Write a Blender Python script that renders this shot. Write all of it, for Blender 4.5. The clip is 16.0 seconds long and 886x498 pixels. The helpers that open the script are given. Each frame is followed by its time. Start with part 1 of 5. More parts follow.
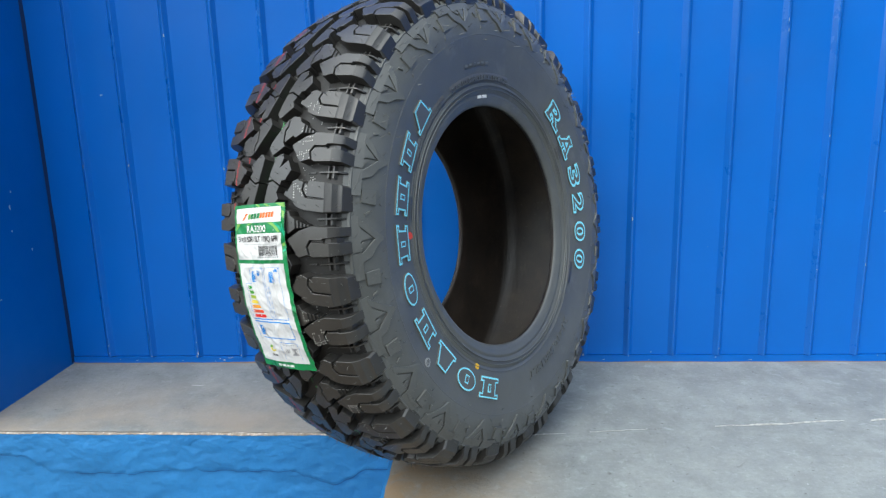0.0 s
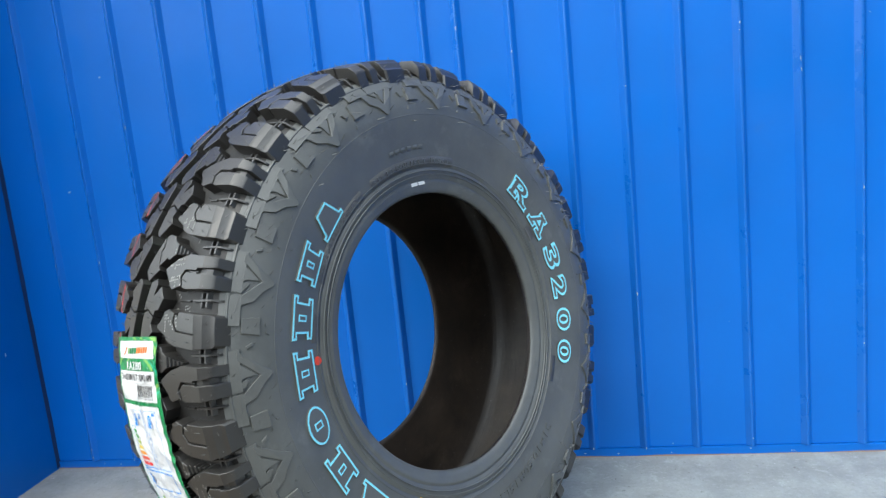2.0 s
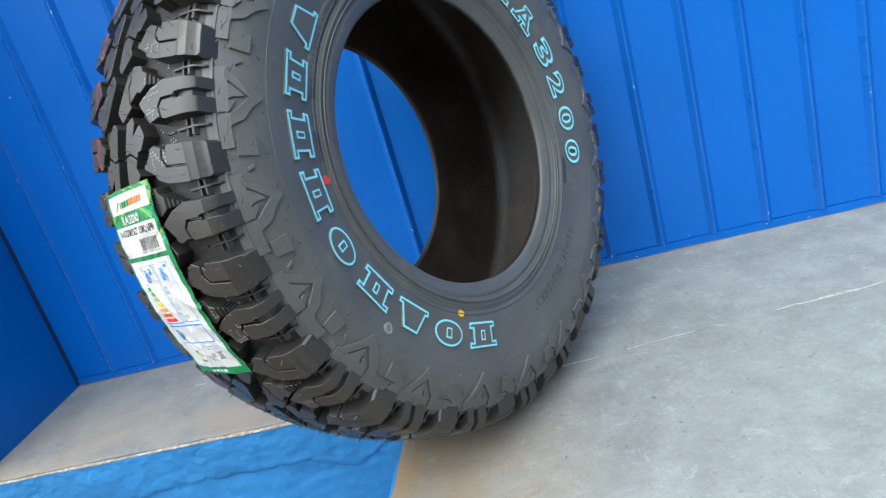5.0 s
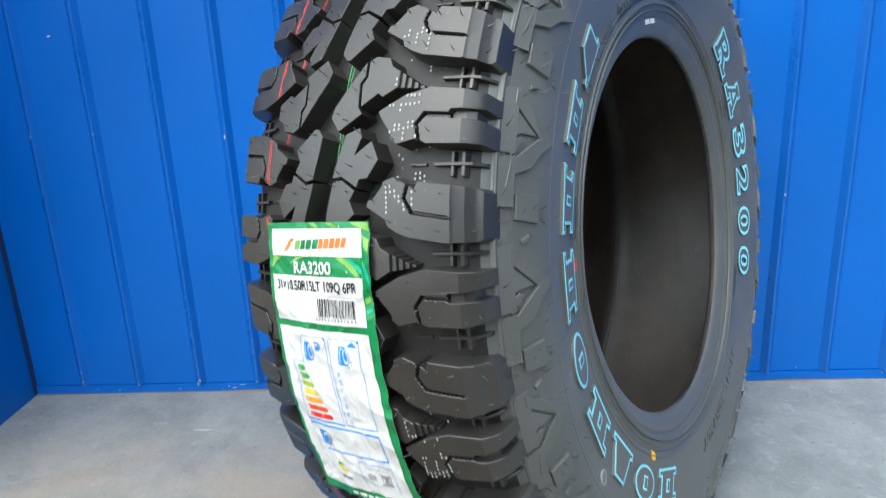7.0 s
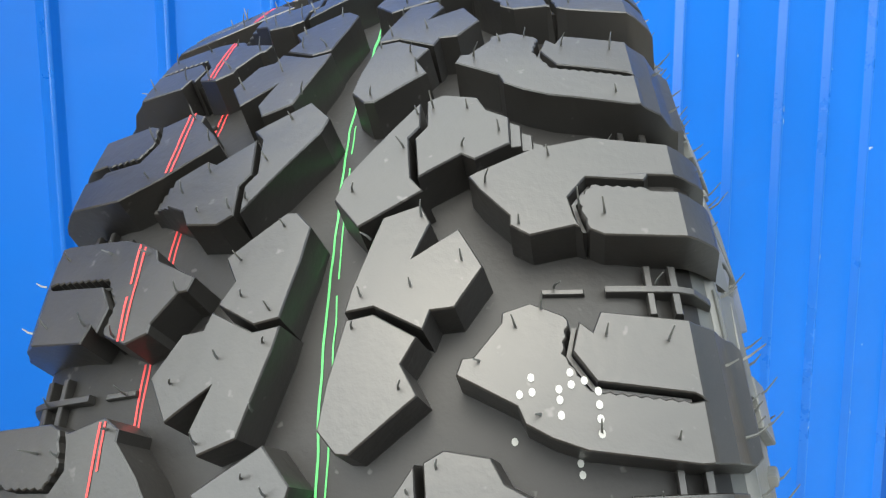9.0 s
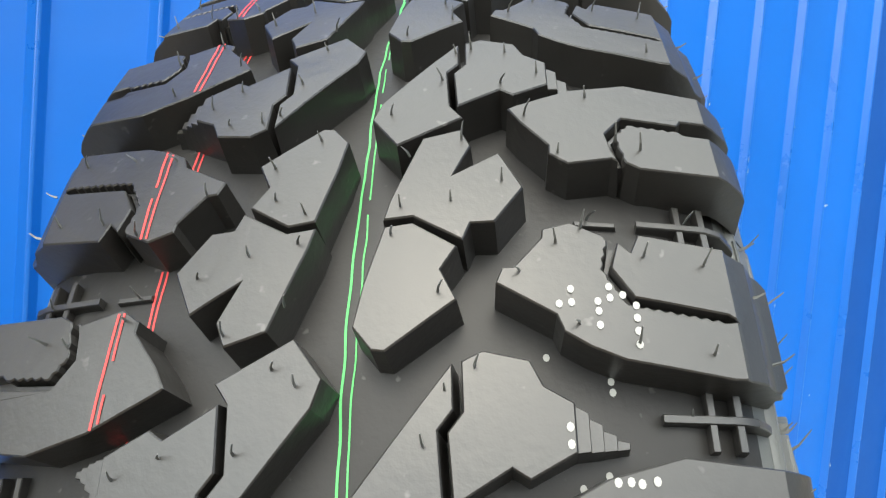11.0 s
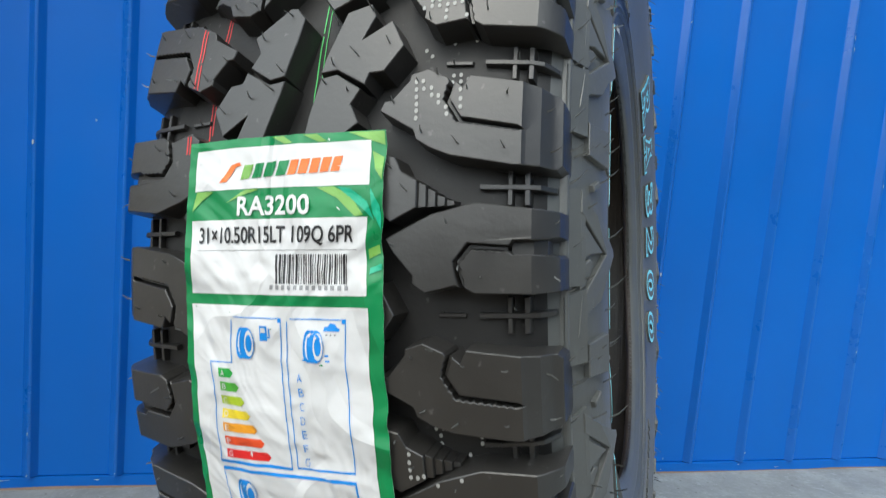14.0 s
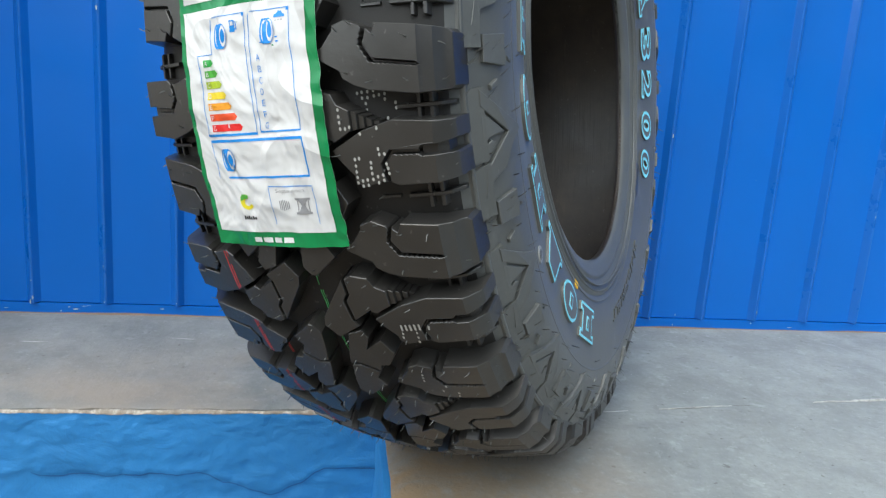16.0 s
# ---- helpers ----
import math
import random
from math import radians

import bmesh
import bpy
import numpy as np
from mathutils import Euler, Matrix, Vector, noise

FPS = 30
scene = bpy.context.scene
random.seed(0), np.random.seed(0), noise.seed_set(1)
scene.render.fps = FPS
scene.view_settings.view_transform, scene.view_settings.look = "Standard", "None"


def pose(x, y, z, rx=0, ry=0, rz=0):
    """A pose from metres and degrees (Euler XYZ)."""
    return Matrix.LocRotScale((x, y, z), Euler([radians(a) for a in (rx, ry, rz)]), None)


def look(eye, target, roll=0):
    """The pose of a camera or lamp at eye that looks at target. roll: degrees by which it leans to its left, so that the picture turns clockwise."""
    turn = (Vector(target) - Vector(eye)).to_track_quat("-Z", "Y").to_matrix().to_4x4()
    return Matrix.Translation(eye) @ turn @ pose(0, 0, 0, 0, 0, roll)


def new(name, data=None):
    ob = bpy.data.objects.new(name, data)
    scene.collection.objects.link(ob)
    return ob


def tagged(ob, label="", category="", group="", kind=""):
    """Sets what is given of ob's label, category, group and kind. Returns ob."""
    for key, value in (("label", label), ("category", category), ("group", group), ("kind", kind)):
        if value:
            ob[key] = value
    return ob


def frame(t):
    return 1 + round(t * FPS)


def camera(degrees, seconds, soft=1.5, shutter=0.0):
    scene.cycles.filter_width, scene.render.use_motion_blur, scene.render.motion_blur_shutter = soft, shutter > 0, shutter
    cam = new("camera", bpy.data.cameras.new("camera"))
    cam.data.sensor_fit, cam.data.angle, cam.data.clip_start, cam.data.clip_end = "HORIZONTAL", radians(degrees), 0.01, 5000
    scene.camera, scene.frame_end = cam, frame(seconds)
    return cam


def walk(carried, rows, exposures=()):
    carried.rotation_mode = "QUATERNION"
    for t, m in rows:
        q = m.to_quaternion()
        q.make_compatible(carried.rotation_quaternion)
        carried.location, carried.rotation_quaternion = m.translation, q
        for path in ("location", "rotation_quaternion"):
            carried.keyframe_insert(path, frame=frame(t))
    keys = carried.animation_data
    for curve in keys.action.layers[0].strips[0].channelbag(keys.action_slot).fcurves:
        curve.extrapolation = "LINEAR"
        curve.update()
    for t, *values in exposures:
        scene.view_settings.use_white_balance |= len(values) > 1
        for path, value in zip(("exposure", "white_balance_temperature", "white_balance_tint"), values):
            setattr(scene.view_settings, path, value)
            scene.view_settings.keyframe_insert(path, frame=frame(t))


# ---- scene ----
# ---- camera ----
cam = camera(64.23, 16.0, soft=1.2, shutter=0.2)
PATH = [
    (0, (0.2263, 0.0068, 0.6104), (0.1610, 0.9806, 0.3930), -1.555),
    (0.5, (0.2943, 0.0555, 0.6032), (0.2019, 1.0316, 0.4066), -0.350),
    (1, (0.3461, 0.1165, 0.6086), (0.2063, 1.0924, 0.4409), 1.117),
    (1.5, (0.3888, 0.1626, 0.6272), (0.2152, 1.1356, 0.4749), 0.320),
    (2, (0.4092, 0.1867, 0.6622), (0.2381, 1.1592, 0.5047), -5.780),
    (2.5, (0.4461, 0.2256, 0.6896), (0.3317, 1.1991, 0.4916), -16.020),
    (3, (0.4602, 0.2321, 0.6543), (0.3599, 1.1927, 0.3951), -21.282),
    (3.5, (0.4585, 0.2336, 0.6035), (0.3579, 1.1792, 0.2940), -22.810),
    (4, (0.4323, 0.2109, 0.5706), (0.3092, 1.1480, 0.2439), -23.341),
    (6.3, (0.1520, 0.2553, 0.5546), (0.0158, 1.1978, 0.2493), -5.133),
    (6.5, (0.1157, 0.2891, 0.5630), (-0.0002, 1.2337, 0.2559), -4.370),
    (7, (0.0484, 0.4093, 0.5961), (-0.0033, 1.3655, 0.3081), -2.584),
    (7.5, (-0.0103, 0.5366, 0.6156), (0.0644, 1.4978, 0.3500), -1.769),
    (8, (-0.0510, 0.6366, 0.6268), (0.1605, 1.5852, 0.3911), -0.199),
    (8.5, (-0.0626, 0.7087, 0.6402), (0.2602, 1.6385, 0.4631), -0.389),
    (9, (-0.0828, 0.7480, 0.6544), (0.3224, 1.6539, 0.5316), -0.148),
    (11.5, (-0.1068, 0.7537, 0.6122), (0.3499, 1.6415, 0.5553), 5.323),
    (12, (-0.1096, 0.7167, 0.6061), (0.3001, 1.6205, 0.4821), 4.722),
    (12.5, (-0.1036, 0.6695, 0.5801), (0.2686, 1.5903, 0.4634), 4.400),
    (13, (-0.0997, 0.6196, 0.5481), (0.2459, 1.5513, 0.4367), 4.130),
    (13.5, (-0.0803, 0.5858, 0.5154), (0.2201, 1.5322, 0.3964), 4.544),
    (14, (-0.0701, 0.5487, 0.4706), (0.1758, 1.5110, 0.3549), 4.941),
    (14.5, (-0.0615, 0.5212, 0.4291), (0.1466, 1.4917, 0.3077), 4.758),
    (15, (-0.0403, 0.4792, 0.3940), (0.1374, 1.4542, 0.2605), 4.108),
    (15.5, (-0.0204, 0.4523, 0.3678), (0.1399, 1.4252, 0.2012), 3.999),
    (16, (-0.0024, 0.4189, 0.3540), (0.1456, 1.3879, 0.1559), 3.982),
]
EXPOSURES = [(0.0, 0.16, 6000, 1), (1.5, 0.42, 6000, 1), (3.0, 0.42, 6000, 1), (4.0, 0.4, 6000, 1), (6.5, 0.3, 6000, 1), (7.5, 0.53, 6000, 1), (8.5, 0.58, 6050, 1), (9.0, 0.68, 6350, 1), (12.0, 0.66, 6450, 1), (13.0, 0.22, 6100, 1), (14.5, -0.08, 6050, 1), (16.0, 0.15, 6050, 1)]
walk(cam, [(t, look(eye, target, roll)) for t, eye, target, roll in PATH], EXPOSURES)

# ---- world and sun ----
SUN_ELEV, SUN_AZ = 57.0, 220.0  # thin high cloud: a wide, weak sun over the yard
world = bpy.data.worlds.new("sky")
scene.world = world
world.use_nodes = True
wn = world.node_tree.nodes
sky = wn.new("ShaderNodeTexSky")
sky.sky_type, sky.sun_disc = "NISHITA", False
sky.sun_elevation, sky.sun_rotation = radians(SUN_ELEV), radians(SUN_AZ)
sky.air_density, sky.dust_density, sky.ozone_density = 0.8, 4.0, 0.8
wn["Background"].inputs["Strength"].default_value = 0.15
world.node_tree.links.new(sky.outputs["Color"], wn["Background"].inputs["Color"])
sun_data = bpy.data.lights.new("sun", "SUN")
sun_data.energy, sun_data.angle, sun_data.color = 4.5, radians(116), (1.0, 0.97, 0.93)
sun = new("sun", sun_data)
sun_dir = Vector((math.sin(radians(SUN_AZ)) * math.cos(radians(SUN_ELEV)), math.cos(radians(SUN_AZ)) * math.cos(radians(SUN_ELEV)), math.sin(radians(SUN_ELEV))))
sun.matrix_world = look(sun_dir * 20, (0, 0, 0))


# ---- materials ----
def material(name, colour, rough=0.6, metal=0.0, spec=0.5):
    m = bpy.data.materials.new(name)
    m.use_nodes = True
    b = m.node_tree.nodes["Principled BSDF"]
    b.inputs["Base Color"].default_value = (*colour, 1)
    b.inputs["Roughness"].default_value = rough
    b.inputs["Metallic"].default_value = metal
    b.inputs["Specular IOR Level"].default_value = spec
    return m


class Graph:
    """Short hand for building a node graph on a material."""

    def __init__(self, m):
        self.t = m.node_tree
        self.b = self.t.nodes["Principled BSDF"]
        self.co = self.t.nodes.new("ShaderNodeTexCoord")
        self.normal = None

    def noise(self, scale, detail=4, rough=0.6, stretch=(1, 1, 1), distort=0.0):
        mp = self.t.nodes.new("ShaderNodeMapping")
        mp.inputs["Scale"].default_value = stretch
        self.t.links.new(self.co.outputs["Object"], mp.inputs["Vector"])
        n = self.t.nodes.new("ShaderNodeTexNoise")
        n.inputs["Scale"].default_value, n.inputs["Detail"].default_value = scale, detail
        n.inputs["Roughness"].default_value, n.inputs["Distortion"].default_value = rough, distort
        self.t.links.new(mp.outputs["Vector"], n.inputs["Vector"])
        return n.outputs["Fac"]

    def ramp(self, fac, *stops):
        r = self.t.nodes.new("ShaderNodeValToRGB")
        while len(r.color_ramp.elements) < len(stops):
            r.color_ramp.elements.new(0.5)
        for e, (p, c) in zip(r.color_ramp.elements, stops):
            e.position = p
            e.color = (*c, 1) if isinstance(c, tuple) else (c, c, c, 1)
        self.t.links.new(fac, r.inputs["Fac"])
        return r.outputs["Color"]

    def mix(self, fac, a, b, mode="MIX"):
        n = self.t.nodes.new("ShaderNodeMix")
        n.data_type, n.blend_type = "RGBA", mode
        for k, v in (("Factor", fac), ("A", a), ("B", b)):
            socket = [s for s in n.inputs if s.name == k and (s.type == "VALUE" if k == "Factor" else s.type == "RGBA")][0]
            if isinstance(v, (int, float)):
                socket.default_value = v
            elif isinstance(v, tuple):
                socket.default_value = (*v, 1)
            else:
                self.t.links.new(v, socket)
        return [s for s in n.outputs if s.type == "RGBA"][0]

    def bump(self, height, strength, distance):
        n = self.t.nodes.new("ShaderNodeBump")
        n.inputs["Strength"].default_value, n.inputs["Distance"].default_value = strength, distance
        self.t.links.new(height, n.inputs["Height"])
        if self.normal:
            self.t.links.new(self.normal, n.inputs["Normal"])
        self.normal = n.outputs["Normal"]
        self.t.links.new(self.normal, self.b.inputs["Normal"])

    def set(self, name, out):
        self.t.links.new(out, self.b.inputs[name])


def rubber(name, dark, light, rough=(0.5, 0.68), spec=0.5, ior=1.5):
    m = material(name, dark, 0.6, spec=spec)
    m.node_tree.nodes["Principled BSDF"].inputs["IOR"].default_value = ior
    g = Graph(m)
    broad, fine = g.noise(14, 5, 0.65), g.noise(260, 3, 0.6)
    streak = g.noise(40, 5, 0.7, (1, 0.3, 0.3))
    c = g.mix(g.ramp(broad, (0.35, 0.0), (0.7, 1.0)), dark, light)
    dust = g.ramp(streak, (0.58, 0.0), (0.8, 0.55))
    c = g.mix(dust, c, tuple(min(1, v * 1.9 + 0.008) for v in light))
    specks = g.ramp(g.noise(190, 2, 0.5), (0.70, 0.0), (0.76, 0.5))
    g.set("Base Color", g.mix(specks, c, (0.13, 0.125, 0.12)))
    g.set("Roughness", g.ramp(broad, (0.3, rough[0]), (0.7, rough[1])))
    g.bump(fine, 0.25, 0.0006)
    g.bump(broad, 0.12, 0.002)
    return m


M_RUBBER = rubber("tyre_rubber", (0.0188, 0.0177, 0.0163), (0.0305, 0.0287, 0.0262), (0.31, 0.43), 0.65, 1.6)
M_SIDE = rubber("sidewall_rubber", (0.080, 0.0840, 0.0800), (0.114, 0.1195, 0.1140), (0.42, 0.54), 0.6, 1.6)
# tread rubber again, darker and rougher: the grooves' shade is in its colour
M_GROOVE_SHADE = rubber("shaded_groove_rubber", (0.011, 0.0104, 0.0098), (0.018, 0.0171, 0.0160), (0.46, 0.60), 0.5)
for m, amount in ((M_SIDE, 0.08),):
    b = m.node_tree.nodes["Principled BSDF"]
    b.inputs["Sheen Weight"].default_value, b.inputs["Sheen Roughness"].default_value = amount, 0.35
    b.inputs["Sheen Tint"].default_value = (1.0, 1.0, 0.97, 1)
M_LINER = rubber("inner_liner_rubber", (0.017, 0.0140, 0.0117), (0.054, 0.0400, 0.0300), (0.36, 0.50), 0.5)
cords = Graph(M_LINER)
cords.bump(cords.noise(420, 3, 0.5, (1, 0.02, 0.02)), 0.5, 0.0012)
cords.bump(cords.noise(18, 4, 0.6), 0.3, 0.003)
M_CYAN = material("pale_blue_letter_film", (0.30, 0.80, 0.93), 0.5)
M_RED = material("red_paint_mark", (0.75, 0.06, 0.03), 0.6)
M_YELLOW = material("yellow_paint_mark", (0.85, 0.50, 0.03), 0.6)
M_WHITEINK = material("white_ink", (0.75, 0.75, 0.72), 0.6)
M_GREYINK = material("grey_ink", (0.33, 0.33, 0.32), 0.6)
M_REDLINE = material("red_tread_line", (0.62, 0.05, 0.05), 0.6)
M_GREENLINE = material("green_tread_line", (0.12, 0.55, 0.16), 0.6)


def painted_steel(name, colour, rough=0.38):
    m = material(name, colour, rough, spec=0.35)
    g = Graph(m)
    broad, fine = g.noise(3.0, 4, 0.5), g.noise(420, 2, 0.5)
    runs = g.noise(22, 4, 0.6, (1, 1, 0.06))
    chips = g.noise(38, 3, 0.45)
    dirt = g.noise(9, 6, 0.7)
    c = g.mix(g.ramp(broad, (0.3, 0.0), (0.75, 1.0)), tuple(v * 0.92 for v in colour), tuple(min(1, v * 1.08) for v in colour))
    c = g.mix(g.ramp(runs, (0.55, 0.0), (0.8, 0.10)), c, (0.05, 0.16, 0.45))
    c = g.mix(g.ramp(dirt, (0.66, 0.0), (0.85, 0.12)), c, (0.10, 0.16, 0.30))
    g.set("Base Color", g.mix(g.ramp(chips, (0.785, 0.0), (0.80, 0.85)), c, (0.45, 0.52, 0.62)))
    g.set("Roughness", g.ramp(dirt, (0.3, rough - 0.06), (0.8, rough + 0.16)))
    g.bump(broad, 0.6, 0.010)
    g.bump(dirt, 0.12, 0.002)
    g.bump(fine, 0.10, 0.0004)
    return m


M_WALL = painted_steel("blue_painted_sheet_steel", (0.0095, 0.140, 0.575))

M_DARKPANEL = painted_steel("dark_blue_painted_steel", (0.002, 0.072, 0.34), 0.6)

M_RIB = painted_steel("glossy_blue_rib_paint", (0.014, 0.135, 0.53), 0.29)
M_RIB.node_tree.nodes["Principled BSDF"].inputs["Specular IOR Level"].default_value = 0.55


def concrete(name, tint=(1, 1, 1), stain_x=None, dust_y=None):
    m = material(name, (0.34, 0.335, 0.32), 0.85)
    g = Graph(m)

    def shade(v, warm=1.0):
        return (v * tint[0] * warm, v * tint[1], v * tint[2] / warm)

    broad, mid, fine = g.noise(2.4, 4, 0.55), g.noise(19, 5, 0.6), g.noise(260, 3, 0.6)
    cloud, blotch = g.noise(9, 5, 0.62), g.noise(42, 4, 0.6)
    grit = g.noise(120, 4, 0.7)
    pits = g.noise(95, 3, 0.5)
    smear = g.noise(27, 6, 0.7, (1, 1, 1), 0.5)
    patch_noise = g.noise(5.0, 3, 0.5, (1, 1, 1), 0.8)
    crumbs = g.noise(150, 2, 0.5)
    c = g.mix(g.ramp(broad, (0.34, 0.0), (0.66, 1.0)), shade(0.230), shade(0.290))
    c = g.mix(g.ramp(cloud, (0.47, 0.0), (0.62, 0.45)), c, shade(0.36, 1.02))
    c = g.mix(g.ramp(cloud, (0.33, 0.4), (0.46, 0.0)), c, shade(0.20, 1.03))
    c = g.mix(g.ramp(patch_noise, (0.56, 0.0), (0.62, 0.35)), c, shade(0.20, 1.02))
    c = g.mix(g.ramp(patch_noise, (0.34, 0.35), (0.42, 0.0)), c, shade(0.36, 1.03))
    c = g.mix(g.ramp(mid, (0.50, 0.0), (0.66, 0.35)), c, shade(0.38))
    c = g.mix(g.ramp(mid, (0.32, 0.30), (0.44, 0.0)), c, shade(0.19, 1.03))
    c = g.mix(g.ramp(smear, (0.59, 0.0), (0.66, 0.40)), c, shade(0.44))
    c = g.mix(g.ramp(smear, (0.32, 0.45), (0.38, 0.0)), c, shade(0.15, 1.05))
    c = g.mix(g.ramp(blotch, (0.58, 0.0), (0.70, 0.20)), c, shade(0.40))
    c = g.mix(g.ramp(grit, (0.36, 0.30), (0.47, 0.0)), c, shade(0.19, 1.02))
    c = g.mix(g.ramp(grit, (0.56, 0.0), (0.66, 0.25)), c, shade(0.44))
    c = g.mix(g.ramp(fine, (0.34, 0.18), (0.45, 0.0)), c, shade(0.19))
    c = g.mix(g.ramp(crumbs, (0.70, 0.0), (0.76, 0.5)), c, shade(0.52))
    c = g.mix(g.ramp(pits, (0.68, 0.0), (0.72, 0.65)), c, shade(0.12, 1.06))
    if dust_y is not None:
        # warm trodden dust over the front half of the ledge
        axes = g.t.nodes.new("ShaderNodeSeparateXYZ")
        g.t.links.new(g.co.outputs["Object"], axes.inputs[0])
        near = g.t.nodes.new("ShaderNodeMapRange")
        near.inputs["From Min"].default_value, near.inputs["From Max"].default_value = dust_y + 0.05, dust_y + 0.27
        near.inputs["To Min"].default_value, near.inputs["To Max"].default_value = 0.75, 0.0
        g.t.links.new(axes.outputs["Y"], near.inputs["Value"])
        worn = g.ramp(g.noise(4.5, 6, 0.62), (0.36, 0.0), (0.58, 1.0))
        c = g.mix(g.mix(1.0, worn, near.outputs["Result"], "MULTIPLY"), c, (0.30, 0.252, 0.200))
        scuff = g.ramp(g.noise(46, 2, 0.4, (0.25, 1.6, 1), 0.4), (0.74, 0.0), (0.77, 0.6))
        c = g.mix(scuff, c, (0.55, 0.54, 0.51))
    if stain_x is not None:
        # trodden brown earth along the slab's open side
        axes = g.t.nodes.new("ShaderNodeSeparateXYZ")
        g.t.links.new(g.co.outputs["Object"], axes.inputs[0])
        near = g.t.nodes.new("ShaderNodeMapRange")
        near.inputs["From Min"].default_value, near.inputs["From Max"].default_value = stain_x + 0.02, stain_x + 0.3
        near.inputs["To Min"].default_value, near.inputs["To Max"].default_value = 0.95, 0.0
        g.t.links.new(axes.outputs["X"], near.inputs["Value"])
        earth = g.ramp(g.noise(16, 7, 0.72, (1, 1, 1), 0.8), (0.32, 0.35), (0.55, 1.0))
        both = g.mix(1.0, earth, near.outputs["Result"], "MULTIPLY")
        c = g.mix(both, c, (0.32, 0.225, 0.130))
    g.set("Base Color", c)
    g.set("Roughness", g.ramp(broad, (0.3, 0.66), (0.7, 0.9)))
    g.bump(mid, 0.5, 0.003)
    g.bump(blotch, 0.35, 0.002)
    g.bump(grit, 0.4, 0.0014)
    g.bump(fine, 0.5, 0.0010)
    return m


M_CONCRETE = concrete("worn_grey_concrete", (0.79, 0.83, 0.815), dust_y=1.194)
M_SLAB = concrete("worn_grey_slab_concrete", (0.915, 0.985, 0.965), 0.055)


def painted_plaster(name, colour):
    m = material(name, colour, 0.6)
    g = Graph(m)
    broad, lump, fine = g.noise(5, 5, 0.6), g.noise(26, 6, 0.7, (0.7, 1, 1), 0.8), g.noise(180, 3, 0.6)
    streak = g.noise(11, 7, 0.75, (0.6, 0.6, 1.6), 1.4)
    crack = g.noise(9, 9, 0.8, (1, 1, 1), 1.0)
    c = g.mix(g.ramp(broad, (0.3, 0.0), (0.7, 1.0)), tuple(v * 0.82 for v in colour), tuple(v * 1.12 for v in colour))
    c = g.mix(g.ramp(streak, (0.54, 0.0), (0.7, 0.16)), c, tuple(min(1.0, v * 1.25 + 0.03) for v in colour))
    c = g.mix(g.ramp(crack, (0.488, 0.0), (0.5, 0.2), (0.512, 0.0)), c, tuple(v * 0.5 for v in colour))
    g.set("Base Color", g.mix(g.ramp(lump, (0.66, 0.0), (0.8, 0.22)), c, tuple(v * 0.5 + 0.01 for v in colour)))
    g.bump(lump, 0.5, 0.005)
    g.bump(streak, 0.15, 0.003)
    g.bump(fine, 0.3, 0.0008)
    return m


M_RISER = painted_plaster("sky_blue_painted_plaster", (0.036, 0.225, 0.545))
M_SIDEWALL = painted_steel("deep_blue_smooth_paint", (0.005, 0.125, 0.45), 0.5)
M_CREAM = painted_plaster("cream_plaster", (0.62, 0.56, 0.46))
M_YARD = material("dusty_earth", (0.15, 0.12, 0.09), 0.95)
g = Graph(M_YARD)
g.set("Base Color", g.ramp(g.noise(1.5, 6, 0.7), (0.3, (0.125, 0.098, 0.070)), (0.7, (0.175, 0.138, 0.100))))
g.bump(g.noise(60, 4, 0.7), 0.4, 0.004)
M_DUSK = painted_plaster("dark_grey_plaster", (0.085, 0.082, 0.078))
M_GALV = material("bare_metal_chip", (0.55, 0.57, 0.6), 0.5, 0.4)


# ---- building blocks ----
def mesh_object(name, bm, mat, smooth=False):
    me = bpy.data.meshes.new(name)
    bm.to_mesh(me)
    bm.free()
    if mat:
        me.materials.append(mat)
    if smooth:
        for p in me.polygons:
            p.use_smooth = True
    return new(name, me)


def part(name, bm, mat, parent, label="", smooth=False):
    ob = mesh_object(name, bm, mat, smooth)
    ob.parent = parent
    if label:
        ob["label"] = label
    return ob


def box(bm, x0, x1, y0, y1, z0, z1):
    v = [bm.verts.new(p) for p in ((x0, y0, z0), (x1, y0, z0), (x1, y1, z0), (x0, y1, z0), (x0, y0, z1), (x1, y0, z1), (x1, y1, z1), (x0, y1, z1))]
    for f in ((0, 3, 2, 1), (4, 5, 6, 7), (0, 1, 5, 4), (1, 2, 6, 5), (2, 3, 7, 6), (3, 0, 4, 7)):
        bm.faces.new([v[i] for i in f])


def soften(bm, limit=0.3):
    """Smooth shading over the flat parts, crisp at the edges."""
    for f in bm.faces:
        f.smooth = True
    for e in bm.edges:
        e.smooth = len(e.link_faces) == 2 and e.calc_face_angle(0.0) < limit


# ---- the setting: slab, riser, walls, yard ----
WALL_Y, LEDGE_Y, RAMP_X, CORNER_X, LOW = 1.540, 1.194, 0.055, -0.768, -0.45
WALL_TOP = 1.75


def joint_y(x):
    """How the joint between the slabs leans away from the ledge's line and wanders."""
    return min(0.22, 0.102 * (x - RAMP_X) - 0.031) + 0.006 * noise.noise((x * 3, 1.5, 0)) + 0.0045 * noise.noise((x * 13, 6.5, 0)) + 0.0012 * noise.noise((x * 70, 2.5, 0))


